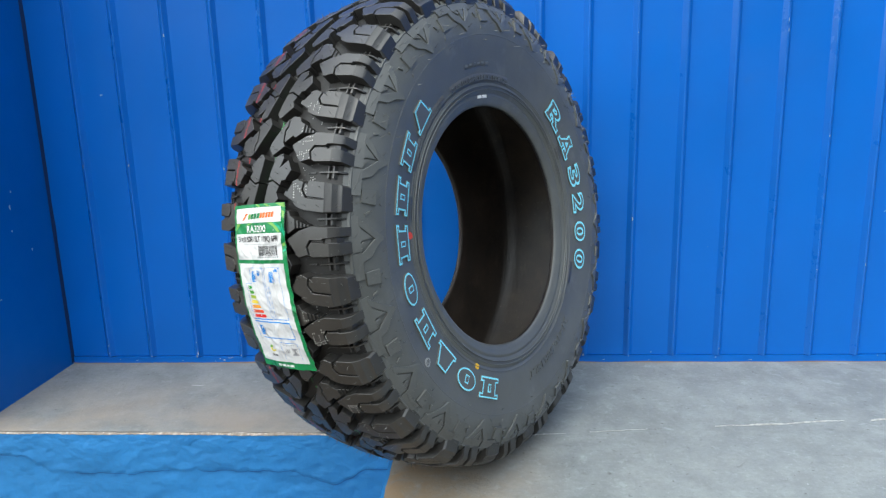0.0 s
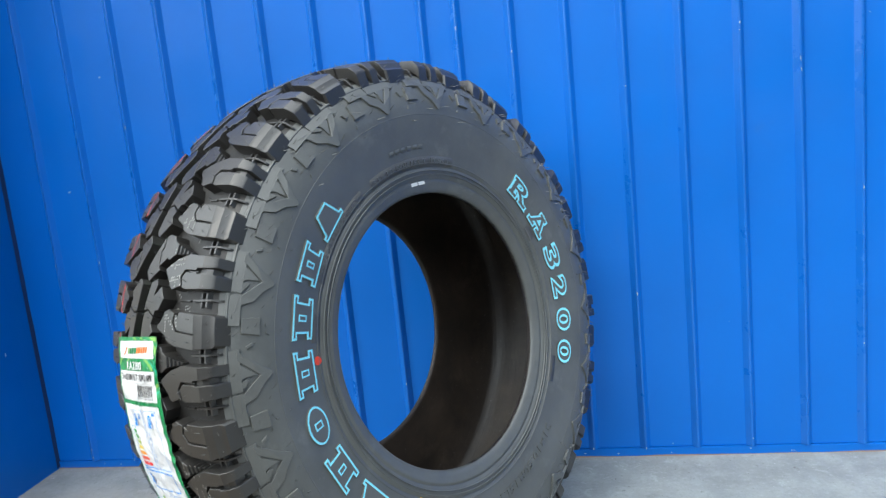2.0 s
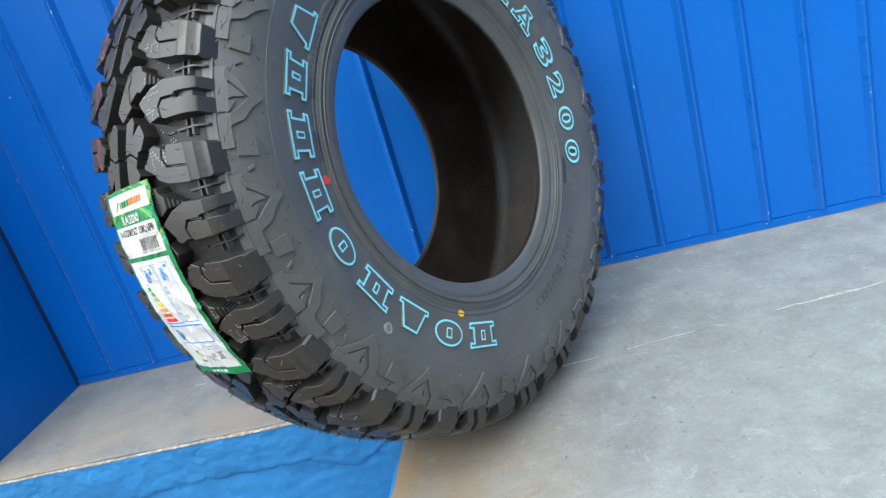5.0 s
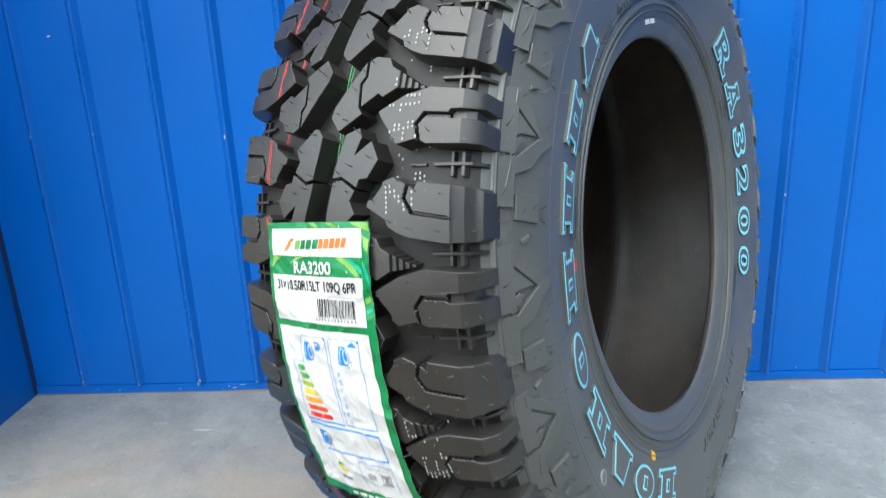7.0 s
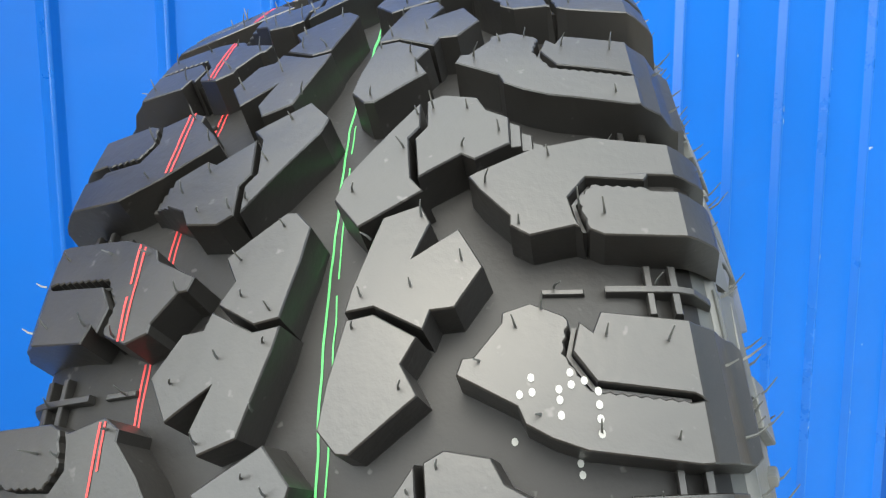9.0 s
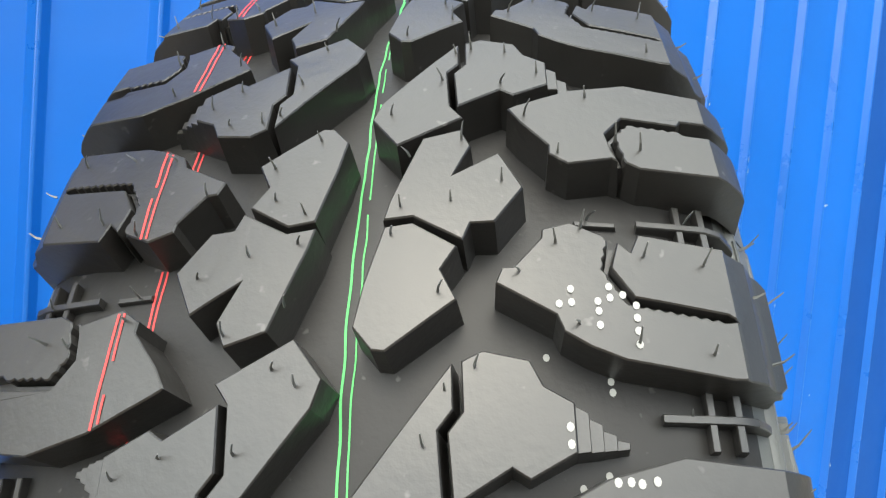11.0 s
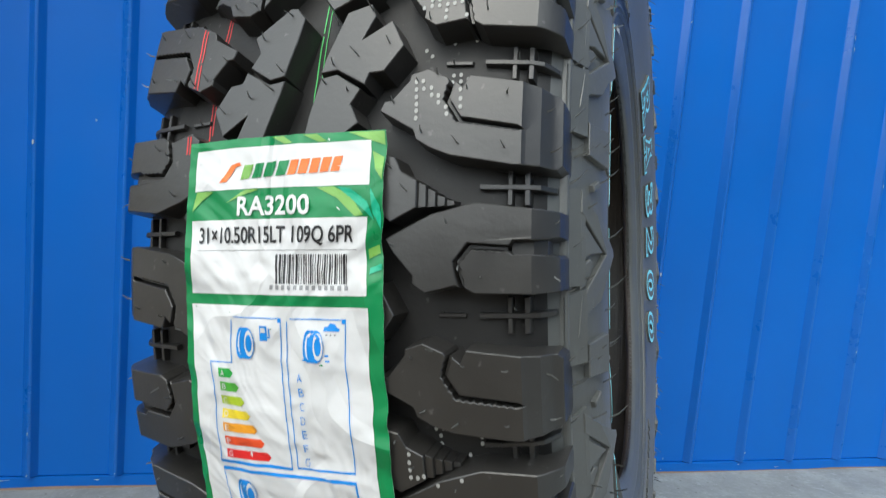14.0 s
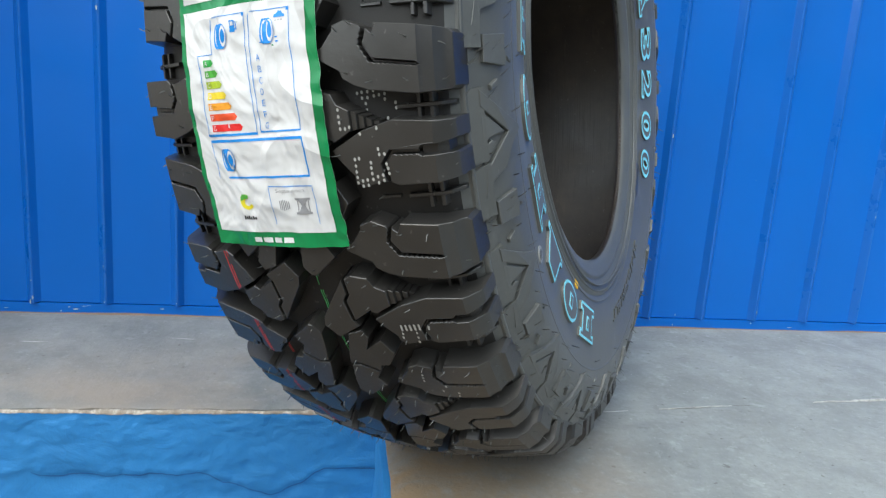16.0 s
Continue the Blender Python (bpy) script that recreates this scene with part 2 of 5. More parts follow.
def rough_slab(name, x0, x1, y0, y1, step, amp, mat, edges=()):
    """A slab top with slight unevenness; edges lists the sides whose rim is worn."""
    bm = bmesh.new()
    nx, ny = max(1, round((x1 - x0) / step)), max(1, round((y1 - y0) / step))
    rows = []
    for j in range(ny + 1):
        row = []
        for i in range(nx + 1):
            x, y = x0 + (x1 - x0) * i / nx, y0 + (y1 - y0) * j / ny
            z = amp * noise.noise((x * 9, y * 9, 3.1)) + 0.4 * amp * noise.noise((x * 40, y * 40, 1.7))
            dx = dy = 0
            if "front" in edges and j == 0:
                dy, z = 0.004 * noise.noise((x * 30, 5, 0)) + 0.002, z - 0.0012 - 0.0012 * noise.noise((x * 60, 2, 0))
            if "left" in edges and i == 0:
                dx, z = 0.004 * noise.noise((y * 30, 9, 0)) + 0.002, z - 0.004 - 0.002 * noise.noise((y * 60, 4, 0))
            if ("joint_back" in edges and j == ny) or ("joint_front" in edges and j == 0):
                dy = joint_y(x)
                z -= 0.0022 * max(0.0, noise.noise((x * 4, 3.3, 0)) + 0.25 * noise.noise((x * 30, 8.3, 0)))
            row.append(bm.verts.new((x + dx, y + dy, z)))
        rows.append(row)
    for j in range(ny):
        for i in range(nx):
            bm.faces.new((rows[j][i], rows[j][i + 1], rows[j + 1][i + 1], rows[j + 1][i]))
    rim = [v for v in rows[0]] + [r[-1] for r in rows[1:]] + rows[-1][-2::-1] + [r[0] for r in rows[-2:0:-1]]
    low = [bm.verts.new((v.co.x, v.co.y, LOW)) for v in rim]
    for i in range(len(rim)):
        k = (i + 1) % len(rim)
        bm.faces.new((rim[k], rim[i], low[i], low[k]))
    bmesh.ops.recalc_face_normals(bm, faces=bm.faces[:])
    soften(bm, 0.7)
    ob = mesh_object(name, bm, mat)
    return ob


ledge = rough_slab("ledge_floor", CORNER_X - 0.25, RAMP_X, LEDGE_Y, WALL_Y + 0.02, 0.012, 0.0006, M_CONCRETE, ("front",))
tagged(ledge, "worn grey concrete ledge along the blue wall", "ledge", kind="structure")
ramp = rough_slab("floor", RAMP_X, 3.2, -0.6, LEDGE_Y, 0.016, 0.0009, M_SLAB, ("left", "joint_back"))
tagged(ramp, "scuffed grey concrete slab with a straight joint", "floor", kind="structure")
back = rough_slab("floor_back_strip", RAMP_X, 3.2, LEDGE_Y, WALL_Y + 0.02, 0.016, 0.0009, M_SLAB, ("joint_front",))
tagged(back, "worn grey concrete strip beside the blue wall", "floor", kind="structure")

# mortar lips left standing along the joint
M_LIP = material("pale_mortar", (0.60, 0.60, 0.57), 0.85)
g = Graph(M_LIP)
g.set("Base Color", g.ramp(g.noise(120, 4, 0.7), (0.38, (0.34, 0.34, 0.32)), (0.62, (0.58, 0.58, 0.55))))
g.bump(g.noise(200, 3, 0.6), 0.5, 0.001)
M_JOINT = material("dark_joint_gap", (0.13, 0.125, 0.115), 0.95)
lip = bmesh.new()
last = None
for k in range(520):
    x = 0.20 + 0.0024 * k
    wide = max(0.10 + 0.25 * noise.noise((x * 19, 15.5, 0)), noise.noise((x * 5, 12.5, 0)) * 1.2 + 0.8 * noise.noise((x * 26, 14.5, 0)) - max(0.0, (x - 0.85) * 0.8) + 0.2)
    y = LEDGE_Y + joint_y(x) + 0.001
    now = None
    if wide > 0.05:
        w, h = 0.0012 + 0.0062 * min(1.0, wide), 0.0009 + 0.0018 * min(1.0, wide)
        now = [lip.verts.new(p) for p in ((x, y - 0.001, -0.001), (x, y - 0.0006, h), (x, y + w * 0.5, h * 0.8), (x, y + w + 0.003, -0.0008))]
        if last:
            for i in range(3):
                lip.faces.new((last[i], now[i], now[i + 1], last[i + 1]))
    last = now
part("mortar_lip", lip, M_LIP, back, "pale mortar lip along the joint")["kind"] = "stuff"
gap = bmesh.new()
last = None
for k in range(520):
    x = 0.16 + 0.0026 * k
    w = 0.0009 * (noise.noise((x * 7, 22.5, 0)) + 0.9 * noise.noise((x * 34, 24.5, 0)) - max(0.0, (x - 0.9) * 0.7) - 0.35)
    y = LEDGE_Y + joint_y(x) - 0.0006
    now = [gap.verts.new((x, y - max(w, 0.0), 0.0011)), gap.verts.new((x, y + 0.0004, 0.0011))] if w > 0.0001 else None
    if last and now:
        gap.faces.new((last[0], now[0], now[1], last[1]))
    last = now
part("joint_crack", gap, M_JOINT, back, "thin dark broken joint crack")["kind"] = "stuff"

bm = bmesh.new()
nx, nz = 460, 100
RISER_X0, RISER_X1 = CORNER_X - 0.6, RAMP_X - 0.001


CRACK = [(-0.715, -0.045), (-0.664, -0.050), (-0.616, -0.082), (-0.462, -0.084), (-0.377, -0.073), (-0.256, -0.076), (-0.146, -0.075), (-0.068, -0.104), (-0.007, -0.070)]


def crack_z(x):
    """Height of the riser's wandering crack."""
    x = min(max(x, CRACK[0][0]), CRACK[-1][0])
    for (x0, z0), (x1, z1) in zip(CRACK, CRACK[1:]):
        if x <= x1:
            return z0 + (z1 - z0) * (x - x0) / (x1 - x0) + 0.004 * noise.noise((x * 38, 0.7, 5)) + 0.002 * noise.noise((x * 110, 1.7, 5))


def riser_y(x, z):
    """The lumpy face of the riser; above its crack it stands a little proud."""
    y = LEDGE_Y - 0.006 + 0.0016 * noise.noise((x * 26, z * 44, 7)) + 0.0011 * noise.noise((x * 80, z * 90, 2)) + 0.0006 * noise.noise((x * 210, z * 210, 4)) + 0.0014 * noise.noise((x * 11, z * 16, 9))
    return y - (0.0018 if z > crack_z(x) else 0.0)


heights = [LOW + (-0.0022 - LOW) * (1 - (1 - j / nz) ** 2.2) for j in range(nz + 1)]
grid = [[bm.verts.new((x, riser_y(x, z), z)) for x in [RISER_X0 + (RISER_X1 - RISER_X0) * i / nx for i in range(nx + 1)]] for z in heights]
for j in range(nz):
    for i in range(nx):
        bm.faces.new((grid[j][i], grid[j][i + 1], grid[j + 1][i + 1], grid[j + 1][i]))
riser = mesh_object("riser_front", bm, M_RISER, True)
tagged(riser, "lumpy sky-blue painted plaster face with a long crack", "riser", kind="structure")
M_CRACK = painted_plaster("dark_crack", (0.012, 0.095, 0.28))
bm = bmesh.new()
last = None
for k in range(300):
    x = RISER_X0 + (RISER_X1 - RISER_X0) * k / 299
    w = 0.0004 + 0.0012 * max(0.0, noise.noise((x * 16, 3.9, 0)) + 0.1)
    z = crack_z(x)
    now = [bm.verts.new((x, min(riser_y(x, z + 0.006), riser_y(x, z - 0.006)) - 0.0016, z + s * w)) for s in (-1, 1)]
    if last and noise.noise((x * 6, 7.7, 0)) > -0.35:
        bm.faces.new((last[0], now[0], now[1], last[1]))
    last = now
part("crack", bm, M_CRACK, riser, "dark wandering crack")
# bare mortar showing along the ledge's worn edge
M_EDGE = material("bare_mortar_edge", (0.55, 0.47, 0.36), 0.85)
g = Graph(M_EDGE)
g.set("Base Color", g.ramp(g.noise(90, 5, 0.7), (0.36, (0.24, 0.205, 0.16)), (0.52, (0.34, 0.30, 0.245)), (0.66, (0.58, 0.54, 0.47))))
g.bump(g.noise(160, 4, 0.7), 0.6, 0.001)
bm = bmesh.new()
last = None
for k in range(420):
    x = RISER_X0 + (RISER_X1 - RISER_X0) * k / 419
    w = 0.0004 + 0.0024 * noise.noise((x * 21, 31.5, 0)) + 0.0022 * noise.noise((x * 90, 33.5, 0))
    d = 0.0004 + 0.0012 * noise.noise((x * 33, 35.5, 0)) + 0.0012 * noise.noise((x * 110, 37.5, 0))
    y = riser_y(x, -0.004)
    k = min(1.0, max(0.12, 0.55 + 0.9 * noise.noise((x * 11, 41.5, 0)) + 0.7 * noise.noise((x * 47, 43.5, 0))))
    now = [bm.verts.new(p) for p in ((x, y - 0.0008 * k, -0.0022 - k * (0.0004 + max(0.0, d))), (x, y - 0.0010 * k, -0.0016), (x, y + 0.0015, 0.0001 + 0.0004 * k), (x, y + 0.002 + k * (0.0018 + max(0.0, w)), 0.0001 + 0.0005 * k), (x, y + 0.004 + k * (0.0018 + max(0.0, w)), -0.002))]
    if last:
        for i in range(4):
            bm.faces.new((last[i], now[i], now[i + 1], last[i + 1]))
    last = now
part("mortar_edge", bm, M_EDGE, riser, "pale bare mortar along the worn edge", True)


bm = bmesh.new()
ny, nz = 60, 40
grid = [[bm.verts.new((RAMP_X - 0.004 + 0.0025 * noise.noise((j * 0.4, i * 0.35, 11)), LEDGE_Y - 0.006 - 1.7 * i / ny, LOW + (-0.006 - LOW) * j / nz)) for i in range(ny + 1)] for j in range(nz + 1)]
for j in range(nz):
    for i in range(ny):
        bm.faces.new((grid[j][i + 1], grid[j][i], grid[j + 1][i], grid[j + 1][i + 1]))
cap = [bm.verts.new((RAMP_X + 0.012, v.co.y, -0.0085)) for v in grid[nz]]
for i in range(ny):
    bm.faces.new((grid[nz][i + 1], grid[nz][i], cap[i], cap[i + 1]))
riser_side = mesh_object("riser_side", bm, M_RISER, True)
tagged(riser_side, "sky-blue painted side of the concrete slab", "riser", kind="structure")

# back wall of pressed sheet: flat trays between narrow rounded ribs
RIBS = [-0.673, -0.571] + [-0.459 + 0.1055 * k for k in range(7)] + [0.2385 + 0.0991 * k for k in range(10)]


def rib_profile(x0, x1, ribs, depth=0.0095, half=0.009):
    pts = [(x0, 0.0)]
    for r in ribs:
        if x0 + half < r < x1 - half:
            pts += [(r - half * 1.15, 0.0), (r - half * 1.05, -0.0006), (r - half * 0.22, -depth * 0.94), (r - half * 0.08, -depth), (r + half * 0.12, -depth), (r + half * 0.26, -depth * 0.94), (r + half * 1.0, -0.0006), (r + half * 1.1, 0.0)]
    return pts + [(x1, 0.0)]


def sheet_wall(name, x0, x1, y, z0, z1, ribs, mat, bulge=0.0015):
    bm = bmesh.new()
    prof = rib_profile(x0, x1, ribs)
    zs = [z0 + (z1 - z0) * (k / 40) ** 1.5 for k in range(41)]
    rows = []
    for z in zs:
        rows.append([bm.verts.new((x, y + d + bulge * noise.noise((x * 2.5, z * 2.2, 4)), z)) for x, d in prof])
    for j in range(len(zs) - 1):
        for i in range(len(prof) - 1):
            bm.faces.new((rows[j][i], rows[j][i + 1], rows[j + 1][i + 1], rows[j + 1][i]))
    backs = [bm.verts.new((x, y + 0.12, z)) for x, z in ((x0, z0), (x1, z0), (x1, z1), (x0, z1))]
    bm.faces.new(backs[::-1])
    bm.faces.new((rows[-1][0], *rows[-1][1:], backs[2], backs[3]))
    bm.faces.new((backs[0], backs[1], *rows[0][::-1]))
    bm.faces.new((backs[0], *[r[0] for r in rows], backs[3]))
    bm.faces.new((backs[2], *[r[-1] for r in rows[::-1]], backs[1]))
    ob = mesh_object(name, bm, mat)
    # the ribs' raised faces are rubbed glossier than the trays
    ob.data.materials.append(M_RIB)
    for p in ob.data.polygons:
        if abs(p.normal.z) < 0.5 and p.center.y < y - 0.0026 and p.normal.x < 0.45:
            p.material_index = 1
    return ob


wall = sheet_wall("wall_north", CORNER_X, 1.146, WALL_Y, 0.018, WALL_TOP, RIBS, M_WALL)
tagged(wall, "blue painted pressed steel wall with narrow upright ribs", "wall", kind="structure")
wall2 = sheet_wall("wall_north_east", 1.149, 3.4, WALL_Y + 0.004, 0.018, WALL_TOP, [1.224 + 0.1 * k for k in range(20)], M_DARKPANEL)
tagged(wall2, "darker blue painted steel wall panel", "wall", kind="structure")
bm = bmesh.new()
box(bm, CORNER_X, 3.4, WALL_Y - 0.003, WALL_Y + 0.06, -0.002, 0.0165)
rail = mesh_object("baseboard", bm, M_WALL)
tagged(rail, "blue painted steel bottom rail of the wall", "rail", kind="structure")

M_RUST = painted_plaster("rust_stain", (0.26, 0.19, 0.15))
bm = bmesh.new()
last = None
for k in range(400):
    x = CORNER_X + 0.01 * k
    h = 0.0022 + 0.002 * noise.noise((x * 14, 4.4, 0))
    now = [bm.verts.new((x, WALL_Y - 0.0042, -0.001)), bm.verts.new((x, WALL_Y - 0.0036, max(0.0008, h)))] if x < 3.3 else None
    if last and now:
        bm.faces.new((last[0], now[0], now[1], last[1]))
    last = now
part("rust_line", bm, M_RUST, rail, "thin rusty line at the foot")
rng = random.Random(21)


def chip(x, y, z, w, h):
    """A flake of missing paint, bare metal showing."""
    bm = bmesh.new()
    pts = [(x + w * math.cos(a) * rng.uniform(0.5, 1), z + h * math.sin(a) * rng.uniform(0.5, 1)) for a in [k * math.tau / 9 for k in range(9)]]
    bm.faces.new([bm.verts.new((px, y, pz)) for px, pz in pts])
    return bm


for k in range(34):
    x = rng.uniform(-0.7, 1.9)
    part("paint_chip", chip(x, WALL_Y - 0.0036, rng.uniform(0.004, 0.015), rng.uniform(0.001, 0.006), rng.uniform(0.0006, 0.0018)), M_GALV, rail)
for k in range(40):
    r = rng.choice(RIBS)
    part("paint_chip", chip(r + rng.uniform(-0.002, 0.002), WALL_Y - 0.0108, 0.02 + 0.9 * rng.random() ** 2.5, rng.uniform(0.0005, 0.0016), rng.uniform(0.001, 0.006)), M_GALV, wall)

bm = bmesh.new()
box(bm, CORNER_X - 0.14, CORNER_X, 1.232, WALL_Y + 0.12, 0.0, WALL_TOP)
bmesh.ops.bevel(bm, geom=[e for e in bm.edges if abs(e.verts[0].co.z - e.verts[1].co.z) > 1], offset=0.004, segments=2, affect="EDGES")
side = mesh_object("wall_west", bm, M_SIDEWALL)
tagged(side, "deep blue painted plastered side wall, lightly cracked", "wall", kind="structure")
M_GAP = painted_plaster("dark_blue_gap", (0.008, 0.030, 0.105))
bm = bmesh.new()
last = None
for k in range(90):
    z = 0.004 + 0.0195 * k
    w = 0.0010 + 0.0014 * noise.noise((z * 14, 2.2, 0)) + 0.0008 * noise.noise((z * 60, 5.2, 0))
    now = [bm.verts.new(p) for p in ((CORNER_X + 0.0006, WALL_Y - 0.010, z), (CORNER_X + max(0.0007, w), WALL_Y - 0.010, z), (CORNER_X + w + 0.002, WALL_Y + 0.003, z))] if z < WALL_TOP else None
    if last and now:
        for i in range(2):
            bm.faces.new((last[i], last[i + 1], now[i + 1], now[i]))
    last = now
part("corner_gap", bm, M_GAP, side, "dark narrow gap in the corner")
for y, z, w, h in ((1.40, 0.40, 0.003, 0.007), (1.41, 0.43, 0.002, 0.004), (1.395, 0.35, 0.003, 0.003), (1.33, 0.22, 0.004, 0.002), (1.45, 0.30, 0.002, 0.006)):
    bm = chip(0, 0, 0, w, h)
    for v in bm.verts:
        v.co = Vector((CORNER_X + 0.0008, y + v.co.x, z + v.co.z))
    bmesh.ops.reverse_faces(bm, faces=bm.faces[:])
    part("paint_chip", bm, M_GALV, side)
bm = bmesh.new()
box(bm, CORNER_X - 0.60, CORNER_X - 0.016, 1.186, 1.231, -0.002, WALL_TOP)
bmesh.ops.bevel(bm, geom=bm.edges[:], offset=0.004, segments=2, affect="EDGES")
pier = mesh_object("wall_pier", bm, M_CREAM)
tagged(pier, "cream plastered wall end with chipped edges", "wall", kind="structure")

# added, unseen: a plain dark wall behind the camera blocks low southern light
bm = bmesh.new()
box(bm, -9.0, 10.0, -8.2, -7.0, LOW, 3.4)
across = mesh_object("light_blocker_south", bm, M_DUSK)
tagged(across, "added unseen dark wall that blocks low light", "wall", kind="structure")

S = 900
yard = bmesh.new()
v = [yard.verts.new(p) for p in ((-S, -S, LOW), (S, -S, LOW), (S, S, LOW), (-S, S, LOW))]
yard.faces.new(v)
ground = mesh_object("ground", yard, M_YARD)
tagged(ground, "dusty trodden brown earth yard", "ground", kind="structure")
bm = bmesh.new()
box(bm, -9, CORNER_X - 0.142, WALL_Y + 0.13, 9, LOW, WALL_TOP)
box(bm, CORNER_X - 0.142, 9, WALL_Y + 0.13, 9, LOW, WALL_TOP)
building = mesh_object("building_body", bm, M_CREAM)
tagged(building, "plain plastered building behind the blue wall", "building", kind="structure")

# ---- the tyre ----
AXIS = Vector((0.83426, -0.53714, 0.12447)).normalized()
UP = (Vector((0, 0, 1)) - AXIS * AXIS.z).normalized()
FORE = UP.cross(AXIS)
CENTRE = Vector((0.15238, 1.18330, 0.38485)) + 0.00265 * AXIS
ROLLED = 2.0  # degrees by which the tyre has been rolled round
R0 = 0.3875
NOTCH = 36.6  # degrees of the first notch above the label
SHORT, LONG = 17.2, 18.34

M_TYRE = Matrix((AXIS, FORE, UP)).transposed().to_4x4() @ Matrix.Rotation(radians(-ROLLED), 4, "X")
M_TYRE.translation = CENTRE - M_TYRE.to_3x3() @ Vector((0, 0, R0))
HUB = Matrix.Translation((0, 0, R0))


def spin(deg):
    return HUB @ Matrix.Rotation(radians(-deg), 4, "X")


def at(u, deg, r):
    a = radians(deg)
    return Vector((u, -r * math.cos(a), r * math.sin(a)))


def crown(u):
    """Radius of the tread face at u metres from the middle."""
    return R0 - 1.2 * u * u


tyre = new("tyre")
tyre.matrix_world = M_TYRE
tagged(tyre, "new black mud-terrain tyre standing against the wall", "tyre")

PROFILE = [(0.0, 0.372), (0.03, 0.3712), (0.06, 0.3678), (0.085, 0.3632), (0.098, 0.3585), (0.106, 0.3525), (0.1115, 0.3465),
           (0.1140, 0.3425), (0.1160, 0.3375), (0.1186, 0.329), (0.1204, 0.317), (0.1209, 0.303), (0.1198, 0.290), (0.1177, 0.279),
           (0.1148, 0.267), (0.1118, 0.2555), (0.1090, 0.244), (0.1070, 0.2345), (0.1062, 0.2275), (0.1040, 0.2262), (0.1042, 0.2250), (0.1058, 0.2238),
           (0.1048, 0.2175), (0.1040, 0.2120), (0.1012, 0.2102), (0.1008, 0.2086), (0.1022, 0.2072), (0.1020, 0.2045), (0.1006, 0.2020), (0.0994, 0.1985), (0.0975, 0.1945), (0.0945, 0.1912), (0.0915, 0.1902),
           (0.0885, 0.1918), (0.0875, 0.197), (0.0905, 0.213), (0.096, 0.236), (0.1015, 0.262), (0.104, 0.286), (0.104, 0.310), (0.098, 0.332),
           (0.092, 0.3465), (0.07, 0.3545), (0.04, 0.3595), (0.0, 0.361)]


# the sidewalls belly out past the shoulders
PROFILE = [(u + 0.0055 * min(1.0, max(0.0, (0.337 - r) / 0.026)), r) for u, r in PROFILE]


def sag(u, deg, r):
    """The unmounted tyre's bead spreads outwards where the weight rests on it."""
    if u < 0.05:
        return u
    s = min(1.0, max(0.0, (0.288 - r) / 0.055))
    return u + 0.0112 * s * s * (3 - 2 * s) * max(0.0, -math.sin(radians(deg)) - 0.1) ** 1.2


def lathe(pairs, segments=240):
    bm = bmesh.new()
    rings = []
    for k in range(segments):
        rings.append([bm.verts.new(at(sag(u, 360 * k / segments, r), 360 * k / segments, r)) for u, r in pairs])
    for k in range(segments):
        a, b = rings[k], rings[(k + 1) % segments]
        for i in range(len(pairs) - 1):
            bm.faces.new((a[i], a[i + 1], b[i + 1], b[i]))
    return bm


def side_u(r):
    """Distance of the outer sidewall from the middle plane at radius r."""
    pts = [(b, a) for a, b in PROFILE[6:27]]
    pts.sort()
    for (r0, u0), (r1, u1) in zip(pts, pts[1:]):
        if r0 <= r <= r1:
            return u0 + (u1 - u0) * (r - r0) / (r1 - r0)
    return pts[0][1] if r < pts[0][0] else pts[-1][1]


outer = PROFILE[:33]
def rear(u, r):
    return -u - 0.012 * min(1.0, max(0.0, (0.30 - r) / 0.1)), r


bm = lathe([(u, r) for u, r in outer[::-1]][:-1] + [(0.0, 0.372)] + [rear(u, r) for u, r in outer[1:]])
carcass = part("carcass", bm, M_SIDE, tyre, "matt black sidewalls and groove floor", True)
carcass.matrix_local = HUB
carcass.data.materials.append(M_GROOVE_SHADE)
# the floor between the blocks gets the rubber with shade painted in
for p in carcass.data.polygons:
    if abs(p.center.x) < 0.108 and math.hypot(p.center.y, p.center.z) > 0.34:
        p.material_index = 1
inner = PROFILE[31:]
bm = lathe([(u, r) for u, r in inner] + [rear(u, r) for u, r in inner[::-1][1:]])
liner = part("inner_liner", bm, M_LINER, tyre, "dark brown-black inner liner", True)
liner.matrix_local = HUB


def offset_outline(pts, dists):
    """Moves each edge of a closed outline inwards by its distance (outline runs anticlockwise)."""
    n = len(pts)
    out = []
    for i in range(n):
        (x0, y0), (x1, y1), (x2, y2) = pts[i - 1], pts[i], pts[(i + 1) % n]
        d0, d1 = dists[i - 1], dists[i]
        a, b = math.hypot(x1 - x0, y1 - y0), math.hypot(x2 - x1, y2 - y1)
        n0, n1 = (-(y1 - y0) / a, (x1 - x0) / a), (-(y2 - y1) / b, (x2 - x1) / b)
        cross = n0[0] * n1[1] - n0[1] * n1[0]
        if abs(cross) < 0.15:
            out.append((x1 + (n0[0] * d0 + n1[0] * d1) / 2, y1 + (n0[1] * d0 + n1[1] * d1) / 2))
            continue
        mx, my = (d0 * n1[1] - d1 * n0[1]) / cross, (n0[0] * d1 - n1[0] * d0) / cross
        size = math.hypot(mx, my)
        lim = 2.2 * max(abs(d0), abs(d1), 1e-6)
        if size > lim:
            mx, my = mx * lim / size, my * lim / size
        out.append((x1 + mx, y1 + my))
    return out


def anticlockwise(pts):
    area = sum(a[0] * b[1] - b[0] * a[1] for a, b in zip(pts, pts[1:] + pts[:1]))
    return pts if area > 0 else pts[::-1]


